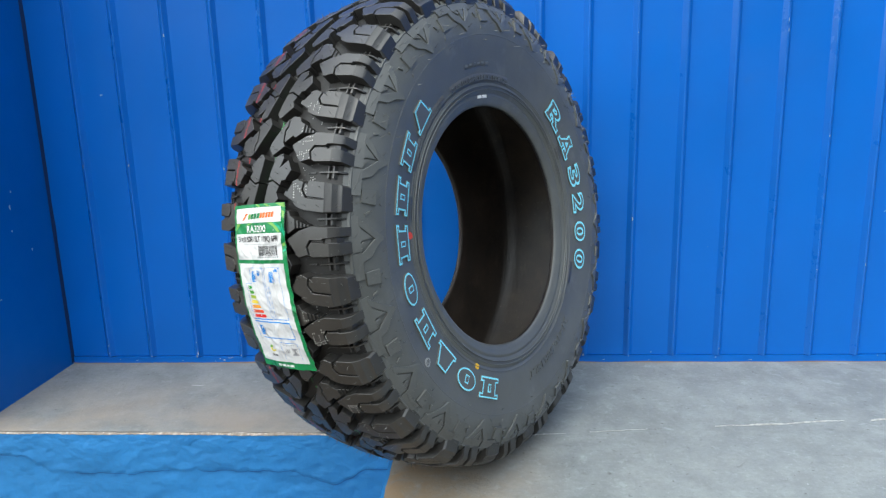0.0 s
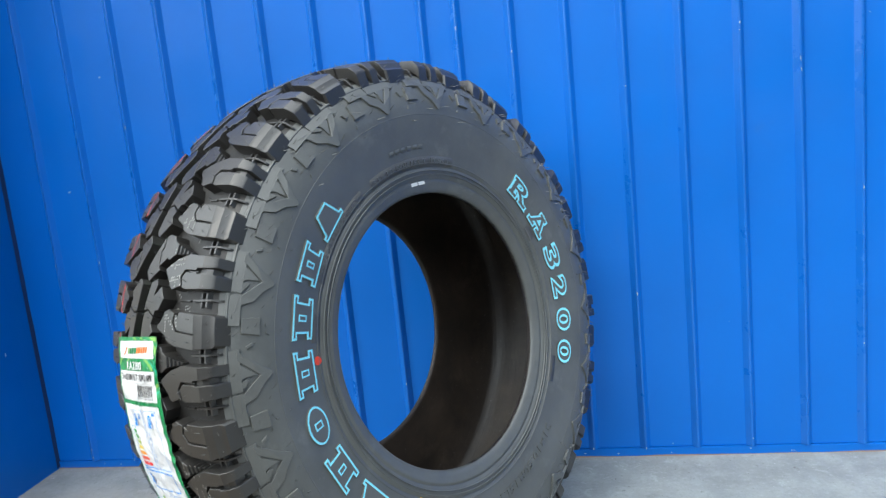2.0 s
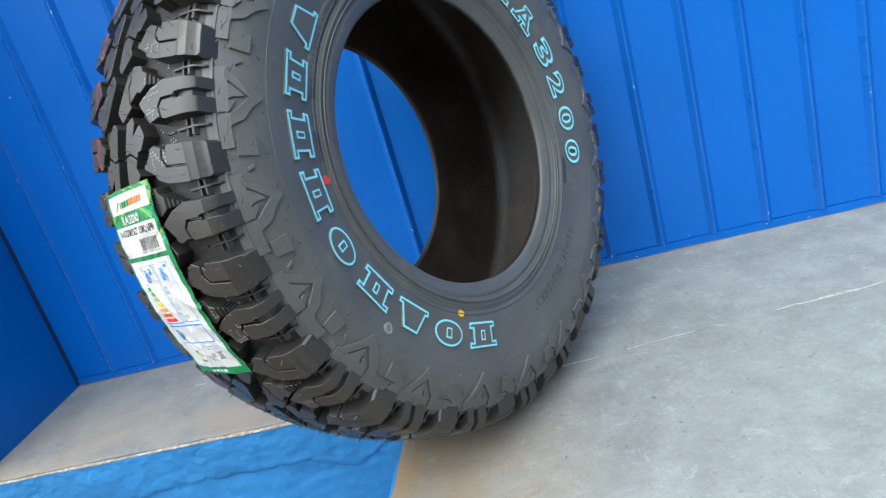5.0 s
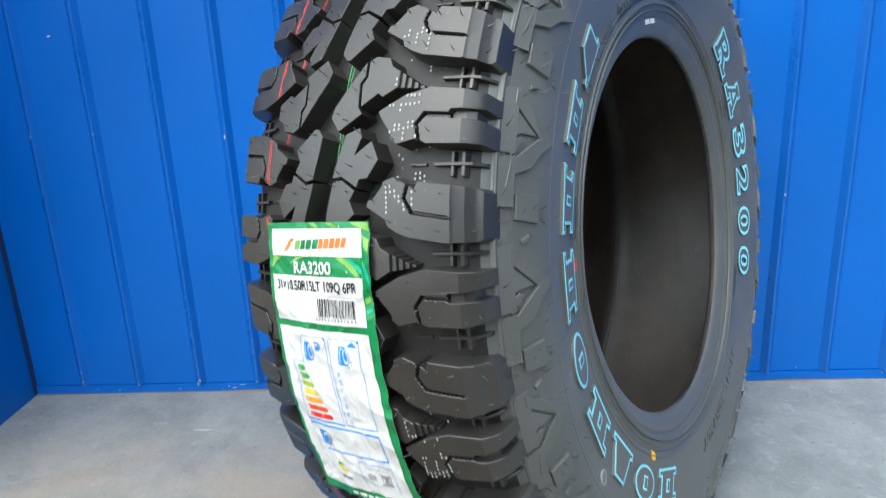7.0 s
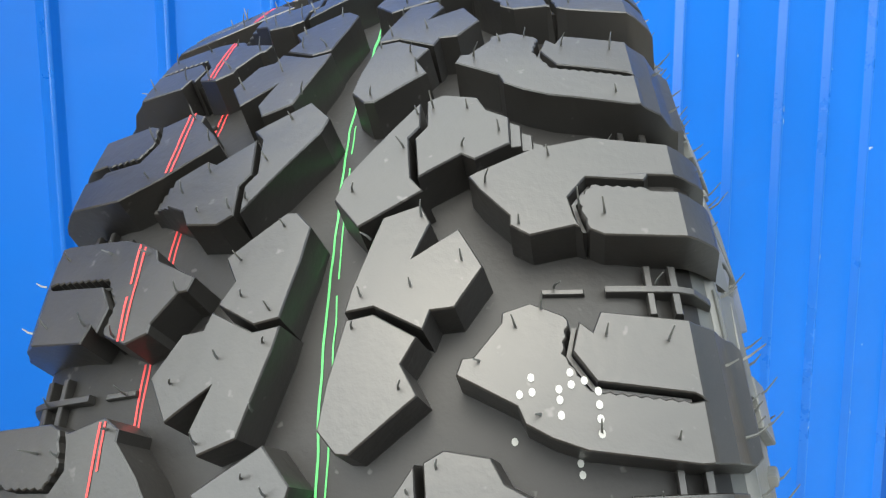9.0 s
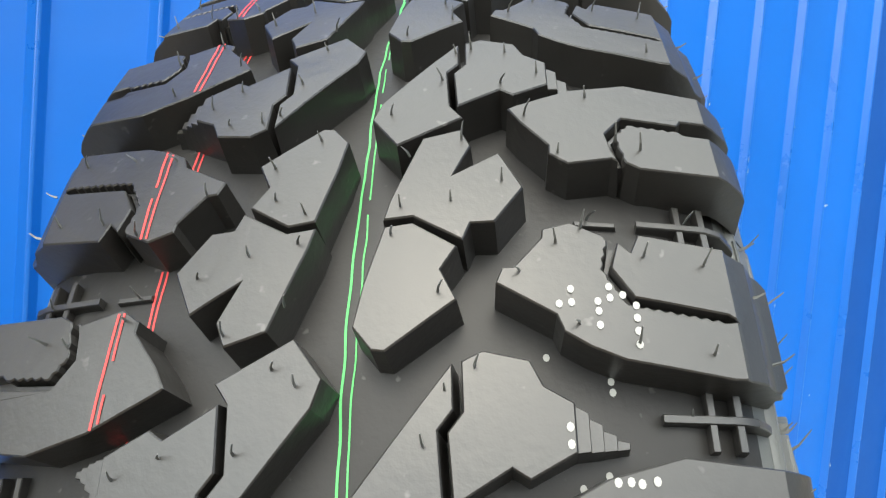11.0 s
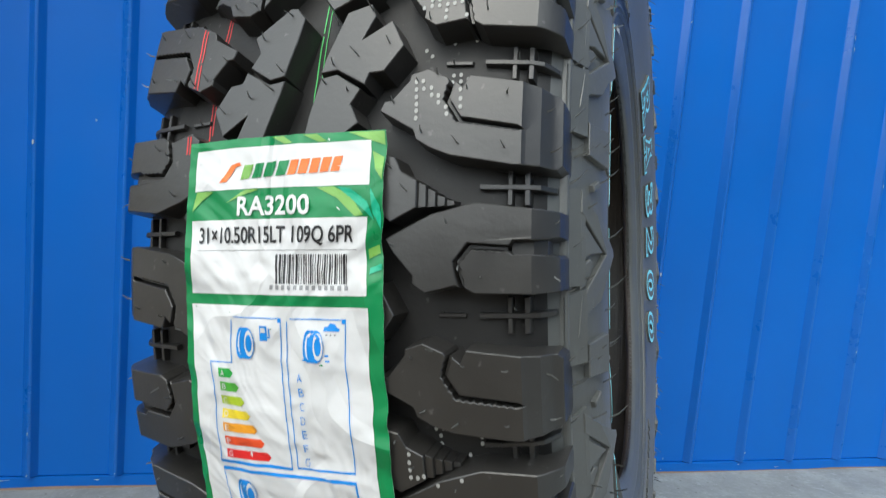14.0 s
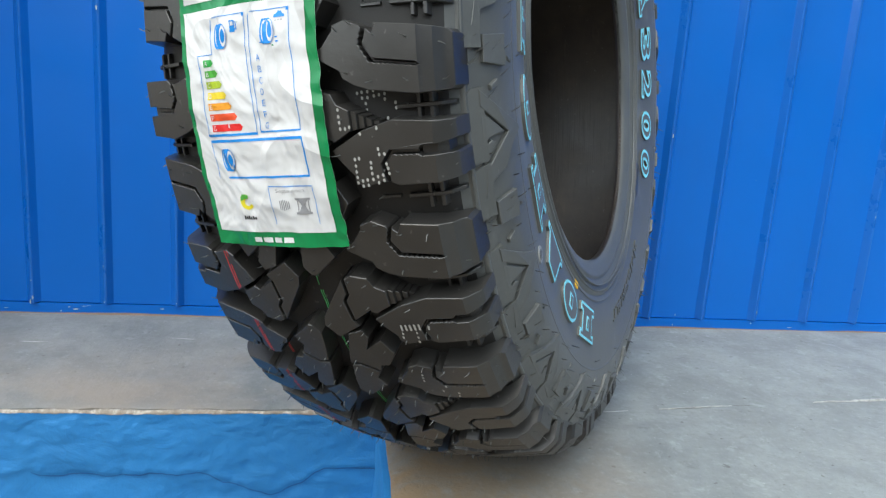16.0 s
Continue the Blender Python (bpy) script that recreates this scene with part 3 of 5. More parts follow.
def prism(bm, pts, place, levels):
    """A raised piece: outline pts, place(x, y, h) to space, levels of (inset, h) from the top down."""
    pts = anticlockwise(pts)
    n = len(pts)
    rings = []
    for inset, h in levels:
        ring = offset_outline(pts, [inset] * n)
        rings.append([bm.verts.new(place(x, y, h)) for x, y in ring])
    top = bm.faces.new(rings[0])
    for a, b in zip(rings, rings[1:]):
        for i in range(n):
            bm.faces.new((a[i], b[i], b[(i + 1) % n], a[(i + 1) % n]))
    top.normal_update()
    bmesh.ops.triangulate(bm, faces=[top], ngon_method="EAR_CLIP")


# Outlines of the blocks of one tread pitch, in millimetres: across from the middle, and along from the notch.
NOTCH_BLOCK = [(16, 14), (27, 17.5), (30, 11), (25, 0), (35, 6.5), (38, 8.5), (44.5, -4), (36.5, -15.5), (30, -16), (28, -21.2), (14.5, -13.8), (6.5, -14.8), (8, -8.5)]
TAIL_BLOCK = [(7, -17), (14.5, -15.8), (26.5, -23), (22.3, -29.8), (26.5, -38), (9, -51.2), (5.6, -50.8), (0.6, -45), (2.5, -34)]
STEP_LEFT = [(25.4, -54), (25.8, -64.8), (22.2, -69.4), (23.6, -85), (27.6, -90), (8.5, -100.5), (0.4, -90.4), (2.6, -83.5)]
STEP_RIGHT = [(27.6, -53.6), (32.8, -51), (44, -53.2), (47, -59.2), (54, -63), (54, -74), (43, -79.8), (39, -77.4), (25.8, -85.2), (24.4, -69.8), (28, -65.2)]
STAIRS = [[(54, -63.2), (57.3, -64.8), (57.3, -73.6), (54, -74)], [(57.3, -65.5), (60.6, -67), (60.6, -73.2), (57.3, -73.6)], [(60.6, -67.8), (64, -69), (64, -72.6), (60.6, -73)], [(64, -69.6), (67.4, -70.2), (67.2, -72), (64, -72.4)]]
SHOULDER_B = [(43.5, 28.5), (41, 27), (44.4, 21.5), (52.5, 12), (52.3, 8.8), (57.7, 5.2), (70.4, 8.2), (72, 7.4), (70.6, 11.2), (69.4, 18), (75.2, 25.4), (92, 24.4), (93.5, 26.6), (101, 26.6), (106.8, 27.2), (111, 28.4), (111, 39), (101, 39.5), (78.2, 41.8), (60.3, 37)]
SIPE_B = [(74.4, 7), (73.1, 11.8), (72.1, 17.2), (76.4, 22.6), (92, 21.8)]
SIPE_A = [(65.7, -20.4), (63.5, -29), (69.5, -38.5), (94.6, -41.9)]


def zigzag(path, size=0.3, step=1.5):
    """A path with small teeth along it."""
    out = [path[0]]
    for (x0, y0), (x1, y1) in zip(path, path[1:]):
        d = math.hypot(x1 - x0, y1 - y0)
        n = max(1, round(d / step))
        for k in range(1, n):
            s = size if k % 2 else -size
            out.append((x0 + (x1 - x0) * k / n - s * (y1 - y0) / d, y0 + (y1 - y0) * k / n + s * (x1 - x0) / d))
        out.append((x1, y1))
    return out


SHOULDER_B2 = zigzag(SIPE_B) + [(93.5, 20.6), (101, 20.6), (110.4, 20.2), (111, 19), (111, 5.4), (101, 4.6), (78.2, 5)]
SHOULDER_A = [(36.3, -33.5), (38, -29.2), (41, -29), (48.5, -20.3), (48.8, -17.6), (56.3, -15.2), (64.8, -19)] + zigzag(SIPE_A) + [(97.2, -41.4), (94.6, -39.8), (71.2, -36.4), (66, -28.4), (68.4, -20.6), (71.6, -23.4), (74.2, -18), (93.4, -20.3), (98, -20.8), (109, -22.2), (111.2, -24.5), (111.2, -54), (109, -56), (98, -56.4), (93.4, -56.6), (67.3, -52.7), (59.2, -49.7), (52.8, -46), (51.2, -41.8)]

SHELF_A = [(66.4, -21), (64.2, -29), (70.0, -37.9), (94.0, -41.2), (94.0, -40.4), (70.9, -37.0), (65.5, -28.5), (67.6, -21)]
SHELF_B = [(72.4, 8), (71.3, 11.6), (70.2, 17.8), (75.5, 24.8), (91, 23.9), (91, 22.5), (76.0, 23.3), (71.4, 17.6), (72.5, 11.8), (73.6, 8)]


SPREAD = 2.65  # half the extra width of the middle groove


def bent(scale):
    def place(x, y, h):
        u = x / 1000
        return at(u, math.degrees(y * scale / 387), crown(u) + h)
    return place


TOP_LEVELS = [(0.38, 0.0), (0.0, -0.00045), (-0.7, -0.0168)]
SHELF_LEVELS = [(0.0, -0.0038), (0.0, -0.0168)]
FALL_A = [(96.4, 0.0), (97.8, -0.0016), (103.2, -0.0046), (106.4, -0.0098), (108.0, -0.0112), (111.2, -0.0124), (125, -0.03)]
FALL_B = [(101, 0.0), (104, -0.0018), (109, -0.0062), (111.2, -0.0095), (125, -0.03)]


def fall_at(x, table):
    """How far the shoulder of a block has dropped at x millimetres across."""
    if not table or x <= table[0][0]:
        return 0.0
    for (x0, h0), (x1, h1) in zip(table, table[1:]):
        if x <= x1:
            return h0 + (h1 - h0) * (x - x0) / (x1 - x0)
    return table[-1][1]


def tread_mesh(name, outlines, scale, flip, fall=None, extra=None, levels=TOP_LEVELS):
    bm = bmesh.new()
    sgn = -1 if flip else 1
    base = bent(scale)

    def place(x, y, h):
        if flip:
            x -= 2.6 * min(1.0, max(0.0, (x - 60) / 40))
        return base((x + SPREAD) * sgn, y * sgn, h)
    for o in outlines:
        prism(bm, o, lambda x, y, h: Vector((x, y, h)), levels)
    if fall:
        for x, _ in fall[:-2]:
            bmesh.ops.bisect_plane(bm, geom=bm.verts[:] + bm.edges[:] + bm.faces[:], plane_co=(x, 0, 0), plane_no=(1, 0, 0), dist=1e-5)
    ys = [y for o in outlines for _, y in o]
    y = min(ys, default=0) + 9
    while y < max(ys, default=0) - 3:
        bmesh.ops.bisect_plane(bm, geom=bm.verts[:] + bm.edges[:] + bm.faces[:], plane_co=(0, y, 0), plane_no=(0, 1, 0), dist=1e-4)
        y += 9
    for x in (30, 60, 78):
        bmesh.ops.bisect_plane(bm, geom=bm.verts[:] + bm.edges[:] + bm.faces[:], plane_co=(x, 0, 0), plane_no=(1, 0, 0), dist=1e-4)
    for v in bm.verts:
        v.co = place(v.co.x, v.co.y, v.co.z + fall_at(v.co.x, fall))
    if extra:
        extra(bm, scale, flip, place)
    bmesh.ops.recalc_face_normals(bm, faces=bm.faces[:])
    soften(bm)
    me = bpy.data.meshes.new(name)
    bm.to_mesh(me)
    bm.free()
    me.materials.append(M_RUBBER)
    return me


def extra_steps(bm, scale, flip, place):
    for k, o in enumerate(STAIRS):
        prism(bm, o, place, [(0.2, -0.0022 * (k + 1)), (0.0, -0.0026 - 0.0022 * k), (-0.6, -0.0168)])


FALL_RIB = [(97, 0.0), (102, -0.0016), (106, -0.0062), (110, -0.0125), (125, -0.03)]


def bars(bm, place, y, short):
    """The low ribs on the groove floor between the shoulder blocks."""
    def low(x, yy, h):
        return place(x, yy, h + fall_at(x, FALL_RIB))
    xs = (77, 88, 97, 102, 105, 107.5)
    last = None
    for x in xs:
        now = [bm.verts.new(low(x, y + dy, h)) for dy, h in ((-1.5, -0.0185), (-1.2, -0.0128), (-0.9, -0.0123), (0.9, -0.0123), (1.2, -0.0128), (1.5, -0.0185))]
        if last:
            for i in range(5):
                bm.faces.new((last[i], now[i], now[i + 1], last[i + 1]))
        else:
            bm.faces.new(now)
        last = now
    bm.faces.new(last[::-1])
    ribs = [([(x0, y - 8), (x1, y - 8), (x1, y + 8), (x0, y + 8)], -0.0128) for x0, x1 in ((88.5, 90.6), (95.5, 97.8))]
    if short:
        ribs.append(([(59, y - 0.9), (71, y - 0.9), (71, y + 0.9), (59, y + 0.9)], -0.0138))
    for outline, h in ribs:
        prism(bm, outline, low, [(0.25, h), (0.0, h - 0.0004), (-0.3, -0.0185)])


def bars_upper(bm, scale, flip, place):
    bars(bm, place, -5.5, True)


def bars_lower(bm, scale, flip, place):
    bars(bm, place, -63.5, False)


WEB_B = [(92.4, 20.2), (106, 20.2), (106, 28.4), (92.4, 28.4)]
WEB_LEVELS = [(0.0, -0.0052), (0.0, -0.0168)]
KINDS = [("tread_block", [NOTCH_BLOCK], None, None, TOP_LEVELS), ("tread_block", [TAIL_BLOCK], None, None, TOP_LEVELS), ("tread_block", [STEP_LEFT], None, None, TOP_LEVELS),
         ("stepped_block", [STEP_RIGHT], None, None, TOP_LEVELS), ("block_steps", [], None, extra_steps, TOP_LEVELS), ("shoulder_block", [SHOULDER_A], FALL_A, None, TOP_LEVELS),
         ("shoulder_block", [SHOULDER_B], FALL_B, None, TOP_LEVELS), ("shoulder_lobe", [SHOULDER_B2], FALL_B, None, TOP_LEVELS), ("shoulder_web", [WEB_B], FALL_B, None, WEB_LEVELS),
         ("sipe_shelf", [SHELF_A], None, None, SHELF_LEVELS), ("sipe_shelf", [SHELF_B], None, None, SHELF_LEVELS),
         ("groove_rib", [], None, bars_upper, TOP_LEVELS), ("groove_rib", [], None, bars_lower, TOP_LEVELS)]
# where each pitch begins: long ones from the notch up over the top, short ones below it, even ones round the foot
STARTS = [(NOTCH, True)] + [(NOTCH + LONG * k, False) for k in range(1, 10)]
STARTS += [(d, True) for d in (18.6, 1.0, -16.2, -33.4, -50.6)] + [(-50.6 - 17.95 * k, False) for k in range(1, 6)]
# the far half of each pitch is the near half turned half round
MIRROR_MM = 447.0 - 2 * 239.2
for kind, outlines, fall, extra, levels in KINDS:
    for flip in (False, True):
        pair = [tread_mesh(kind, outlines, s, flip, fall, extra, levels) for s in (1.044, 1.044 * LONG / SHORT)]
        for deg, short in STARTS:
            ob = new(kind, pair[0 if short else 1])
            ob.parent = tyre
            shift = math.degrees(MIRROR_MM * (1.044 if short else 1.044 * LONG / SHORT) / 387) if flip else 0
            ob.matrix_local = spin(deg + shift)

# ---- raised marks on the outer sidewall ----
TIPS = [d + 4.2 for d, s in STARTS]


def on_side(r_mm, deg, h):
    """A point h above the outer sidewall at radius r_mm millimetres."""
    r = r_mm / 1000
    slope = (side_u(r + 0.002) - side_u(r - 0.002)) / 0.004
    k = 1 / math.sqrt(1 + slope * slope)
    return at(sag(side_u(r), deg, r) + h * k, deg, r - h * slope * k)


def side_mesh(name, outlines, height, mat):
    bm = bmesh.new()
    for o in outlines:
        pts = [(r, d * 5.4) for r, d in o]
        prism(bm, pts, lambda x, y, h: on_side(x, y / 5.4, h), [(0.4, height), (0.0, height - 0.0004), (-0.3, -0.002)])
    bmesh.ops.recalc_face_normals(bm, faces=bm.faces[:])
    soften(bm, 0.25)
    me = bpy.data.meshes.new(name)
    bm.to_mesh(me)
    bm.free()
    me.materials.append(mat)
    return me


CHEVRON = [(302.8, -1.0), (303.4, -0.4), (311.2, 0.45), (325, 2.3), (337, 4.0), (337, 2.35), (316.4, -0.82), (333.6, -3.75), (337, -4.0), (340, -7.1), (332.5, -5.5), (322, -4.7), (314.5, -2.7)]
CHEVRON_CORE = [(319.0, -0.72), (337, 1.95), (337, -1.45), (330, -0.85)]
CHEVRON_FOOT = [(327.5, -1.55), (330.4, -1.25), (337, -1.9), (337, -3.6), (334, -3.3)]
PAD = [(315, -11.0), (315, -7.6), (332.5, -7.9), (332.5, -10.6)]
PAD_NOTCH = [(321.5, -12.9), (327.5, -13.4), (328.1, -12.9), (322.3, -12.3)]
TICK = [(303.5, 6.6), (303.5, 7.0), (307.5, 7.3), (307.5, 6.9)]
lug_meshes = [("chevron_lug", side_mesh("chevron_lug", [CHEVRON], 0.0031, M_SIDE)), ("chevron_core", side_mesh("chevron_core", [CHEVRON_CORE], 0.0026, M_SIDE)), ("square_lug", side_mesh("square_lug", [PAD], 0.0032, M_SIDE)), ("chevron_core", side_mesh("chevron_core", [CHEVRON_FOOT], 0.0024, M_SIDE)),
              ("tick_lug", side_mesh("tick_lug", [PAD_NOTCH], 0.0026, M_SIDE)), ("tick_lug", side_mesh("tick_lug", [TICK], 0.0012, M_SIDE))]
for kind, me in lug_meshes:
    for d in TIPS:
        ob = new(kind, me)
        ob.parent = tyre
        ob.matrix_local = spin(d)


def rim_pad(d0, d1, u0, u1, r0, r1, lift, skew):
    bm = bmesh.new()
    n = 5
    c = []
    for k in range(n + 1):
        d = d0 + (d1 - d0) * k / n
        s = skew if k == n else 0
        c.append([bm.verts.new(at(u0 + lift * 0.5, d - s, r0 + lift)), bm.verts.new(at(u1 + lift, d, r1 + lift * 0.4)), bm.verts.new(at(u1 - 0.003, d, r1 - 0.003)), bm.verts.new(at(u0 - 0.003, d - s, r0 - 0.003))])
    for a, b in zip(c, c[1:]):
        for i in range(4):
            bm.faces.new((a[i], a[(i + 1) % 4], b[(i + 1) % 4], b[i]))
    bm.faces.new(c[0][::-1])
    bm.faces.new(c[-1])
    bmesh.ops.recalc_face_normals(bm, faces=bm.faces[:])
    me = bpy.data.meshes.new("rim_pad")
    bm.to_mesh(me)
    bm.free()
    me.materials.append(M_SIDE)
    return me


for d0, d1, lift, skew in ((-9.2, -3.5, 0.0017, 0.5), (-3.3, 4.3, 0.0012, 0.4)):
    me = rim_pad(d0, d1, 0.1118, 0.1190, 0.3462, 0.3348, lift, skew)
    for d in TIPS:
        ob = new("rim_pad", me)
        ob.parent = tyre
        ob.matrix_local = spin(d)


def ring(name, pairs, mat):
    ob = part(name, lathe(pairs, 200), mat, tyre, "", True)
    ob.matrix_local = HUB
    return ob


def bead_ring(name, r, half, lift, mat=M_SIDE):
    """A thin raised ring round the sidewall at radius r."""
    u0, u1 = side_u(r - half), side_u(r + half)
    return ring(name, [(u0 - 0.001, r - half), (u0 + lift, r - half * 0.6), (u1 + lift, r + half * 0.6), (u1 - 0.001, r + half)], mat)


bead_ring("shoulder_ring", 0.3464, 0.0013, 0.0020)
bead_ring("pattern_ring", 0.2960, 0.0012, 0.0003)
bead_ring("fitting_ring", 0.2305, 0.0010, 0.0008)

# fine fitting ribs on the bead, and cord lines inside
for r in (0.2205, 0.2150):
    ring("bead_rib", [(0.1105, r - 0.0007), (0.1125, r - 0.0003), (0.1126, r + 0.0003), (0.1109, r + 0.0007)], M_SIDE)


# ---- lettering ----
def glyph_mesh(body, offset, extrude=0.0):
    cu = bpy.data.curves.new("glyph", "FONT")
    cu.body, cu.size, cu.offset, cu.extrude = body, 1.0, offset, extrude
    cu.resolution_u = 4
    ob = bpy.data.objects.new("glyph", cu)
    scene.collection.objects.link(ob)
    dg = bpy.context.evaluated_depsgraph_get()
    me = ob.evaluated_get(dg).to_mesh()
    verts = [tuple(v.co) for v in me.vertices]
    faces = [tuple(p.vertices) for p in me.polygons]
    ob.evaluated_get(dg).to_mesh_clear()
    scene.collection.objects.unlink(ob)
    bpy.data.objects.remove(ob)
    bpy.data.curves.remove(cu)
    return verts, faces


def glyph_part(name, body, offset, place, mat, parent, extrude=0.0, label="", matrix=None):
    """Lettering bent by place(x, y, z); x and y run from 0 to 1 over the text's own box."""
    ref = glyph_mesh(body, 0.0)[0]
    x0, x1 = min(v[0] for v in ref), max(v[0] for v in ref)
    y0, y1 = min(v[1] for v in ref), max(v[1] for v in ref)
    verts, faces = glyph_mesh(body, offset, extrude)
    me = bpy.data.meshes.new(name)
    me.from_pydata([place((v[0] - x0) / (x1 - x0), (v[1] - y0) / (y1 - y0), v[2]) for v in verts], [], faces)
    me.materials.append(mat)
    ob = new(name, me)
    ob.parent = parent
    if matrix:
        ob.matrix_local = matrix
    if label:
        ob["label"] = label
    return ob


R_IN, R_OUT = 242.0, 274.0
SERIFS = {"R": ((-0.06, 0.0, 0.40, 0.15), (0.66, 0.0, 1.08, 0.15), (-0.06, 0.85, 0.34, 1.0)), "A": ((-0.07, 0.0, 0.36, 0.15), (0.62, 0.0, 1.07, 0.15), (0.30, 0.86, 0.70, 1.0))}


def outlined_letter(body, centre, width):
    """A raised rubber letter with a pale line round its top."""
    def at_height(h, thick=0.0):
        return lambda x, y, z: on_side(R_IN + 3.2 + (R_OUT - R_IN - 6.4) * y, centre + width * 0.82 * (x - 0.5), h + (thick if z > 0 else -0.005 if z < 0 else 0))
    letter = glyph_part("raised_letter", body, 0.070, at_height(0.0022), M_SIDE, tyre, 0.01, "raised rubber letter with a pale blue outline", HUB)
    glyph_part("letter_outline", body, 0.063, at_height(0.00245), M_CYAN, letter)
    glyph_part("letter_core", body, 0.001, at_height(0.0027), M_SIDE, letter)
    for x0, y0, x1, y1 in SERIFS.get(body, ()):
        for name, grow, h, mat in (("serif", 0.094, 0.0022, M_SIDE), ("serif_outline", 0.085, 0.0025, M_CYAN), ("serif_core", 0.003, 0.00275, M_SIDE)):
            bm = bmesh.new()
            gx, gy = grow, grow * 0.9
            prism(bm, [(x0 - gx, y0 - gy), (x1 + gx, y0 - gy), (x1 + gx, y1 + gy), (x0 - gx, y1 + gy)], lambda x, y, d: at_height(d)(x, y, 0), [(0.0, h), (-0.0001, h - (0.004 if name == "serif" else 0.00012))])
            bmesh.ops.recalc_face_normals(bm, faces=bm.faces[:])
            part(name, bm, mat, letter)
    return letter


for ch, centre, width in (("R", 138.6, 11.2), ("A", 152.6, 10.6), ("3", 166.4, 8.4), ("2", 178.0, 8.0), ("0", 190.0, 8.0), ("0", 201.6, 8.0)):
    outlined_letter(ch, centre, width)

# the maker's wordmark as plain outlined shapes
SPOOL = [(0.0, 0.0), (1.0, 0.0), (1.0, 0.24), (0.86, 0.24), (0.86, 0.76), (1.0, 0.76), (1.0, 1.0), (0.0, 1.0), (0.0, 0.76), (0.14, 0.76), (0.14, 0.24), (0.0, 0.24)]
EIGHT = [(0.5 + 0.5 * math.cos(k * math.tau / 24), 0.5 + 0.5 * math.sin(k * math.tau / 24)) for k in range(24)]
WEDGE = [(0.0, 0.0), (1.0, 0.0), (1.0, 0.22), (0.9, 0.22), (0.72, 1.0), (0.28, 1.0), (0.1, 0.22), (0.0, 0.22)]
CORE_HOLES = {"spool": (0.42, 0.58, 0.3, 0.7), "eight": (0.4, 0.6, 0.3, 0.7)}
MARKS = [("spool", SPOOL, 11.6), ("eight", EIGHT, 11.4), ("wedge", WEDGE, 11.8), ("spool", SPOOL, 11.6), ("eight", EIGHT, 10.8), ("spool", SPOOL, 12.0), ("spool", SPOOL, 11.6), ("spool", SPOOL, 11.0), ("wedge", WEDGE, 11.8)]


def plate(name, outline, place, levels, mat, parent, label=""):
    bm = bmesh.new()
    prism(bm, outline, place, levels)
    bmesh.ops.recalc_face_normals(bm, faces=bm.faces[:])
    return part(name, bm, mat, parent, label)


for k, (kind, outline, width) in enumerate(MARKS):
    centre = -66.6 + 13.7 * k
    mm = width * 4.3
    pts = [(x * mm, y * 32.0) for x, y in outline]

    def put(x, y, h, centre=centre, mm=mm):
        return on_side(R_IN + y, centre + (x - mm / 2) / 4.62, h)
    mark = plate("raised_mark", pts, put, [(-0.1, 0.0022), (-0.5, -0.002)], M_SIDE, tyre, "raised rubber mark with a pale blue outline")
    mark.matrix_local = HUB
    plate("mark_outline", pts, put, [(0.0, 0.0025), (-0.02, 0.0021)], M_CYAN, mark)
    plate("mark_core", offset_outline(anticlockwise(pts), [2.6] * len(pts)), put, [(0.0, 0.0028), (-0.02, 0.0024)], M_SIDE, mark)
    if kind in CORE_HOLES:
        x0, x1, y0, y1 = CORE_HOLES[kind]
        hole = [(x0 * mm, y0 * 32.0), (x1 * mm, y0 * 32.0), (x1 * mm, y1 * 32.0), (x0 * mm, y1 * 32.0)]
        plate("mark_eye", hole, put, [(0.0, 0.0031), (-0.02, 0.0027)], M_CYAN, mark)
        plate("mark_eye_core", offset_outline(anticlockwise(hole), [2.0] * len(hole)), put, [(0.0, 0.0034), (-0.02, 0.003)], M_SIDE, mark)

# size embossed in plain rubber
def arc_text(name, body, r0, r1, d0, d1, h, mat=M_SIDE):
    return glyph_part(name, body, 0.015, lambda x, y, z: on_side(r0 + (r1 - r0) * y, d0 + (d1 - d0) * x, h if z >= 0 else -0.001), mat, tyre, 0.01, "", HUB)


arc_text("embossed_size", "31×10.50R15LT", 249, 261.5, 229, 265.5, 0.0014)
arc_text("embossed_size", "31×10.50R15LT 109Q", 229, 237, 64, 101, 0.0016)


def patch(name, d0, d1, r0, r1, h, mat, parent=None, n=12):
    """A thin flat patch on the sidewall."""
    bm = bmesh.new()
    a = [bm.verts.new(on_side(r0, d0 + (d1 - d0) * k / n, h)) for k in range(n + 1)]
    b = [bm.verts.new(on_side(r1, d0 + (d1 - d0) * k / n, h)) for k in range(n + 1)]
    c = [bm.verts.new(on_side(r0 - 0.2, d0 + (d1 - d0) * k / n, -0.001)) for k in range(n + 1)]
    e = [bm.verts.new(on_side(r1 + 0.2, d0 + (d1 - d0) * k / n, -0.001)) for k in range(n + 1)]
    for k in range(n):
        bm.faces.new((a[k], a[k + 1], b[k + 1], b[k]))
        bm.faces.new((c[k], c[k + 1], a[k + 1], a[k]))
        bm.faces.new((b[k], b[k + 1], e[k + 1], e[k]))
    ob = part(name, bm, mat, parent or tyre, "", True)
    ob.matrix_local = HUB
    return ob


M_TINT = rubber("smooth_rubber", (0.074, 0.0745, 0.074), (0.092, 0.092, 0.091), (0.36, 0.46))
for d0, d1 in ((63, 103), (26, 58), (9, 17), (204, 214), (150, 156)):
    patch("smooth_panel", d0, d1, 227.5, 240, 0.0006, M_TINT, n=24)
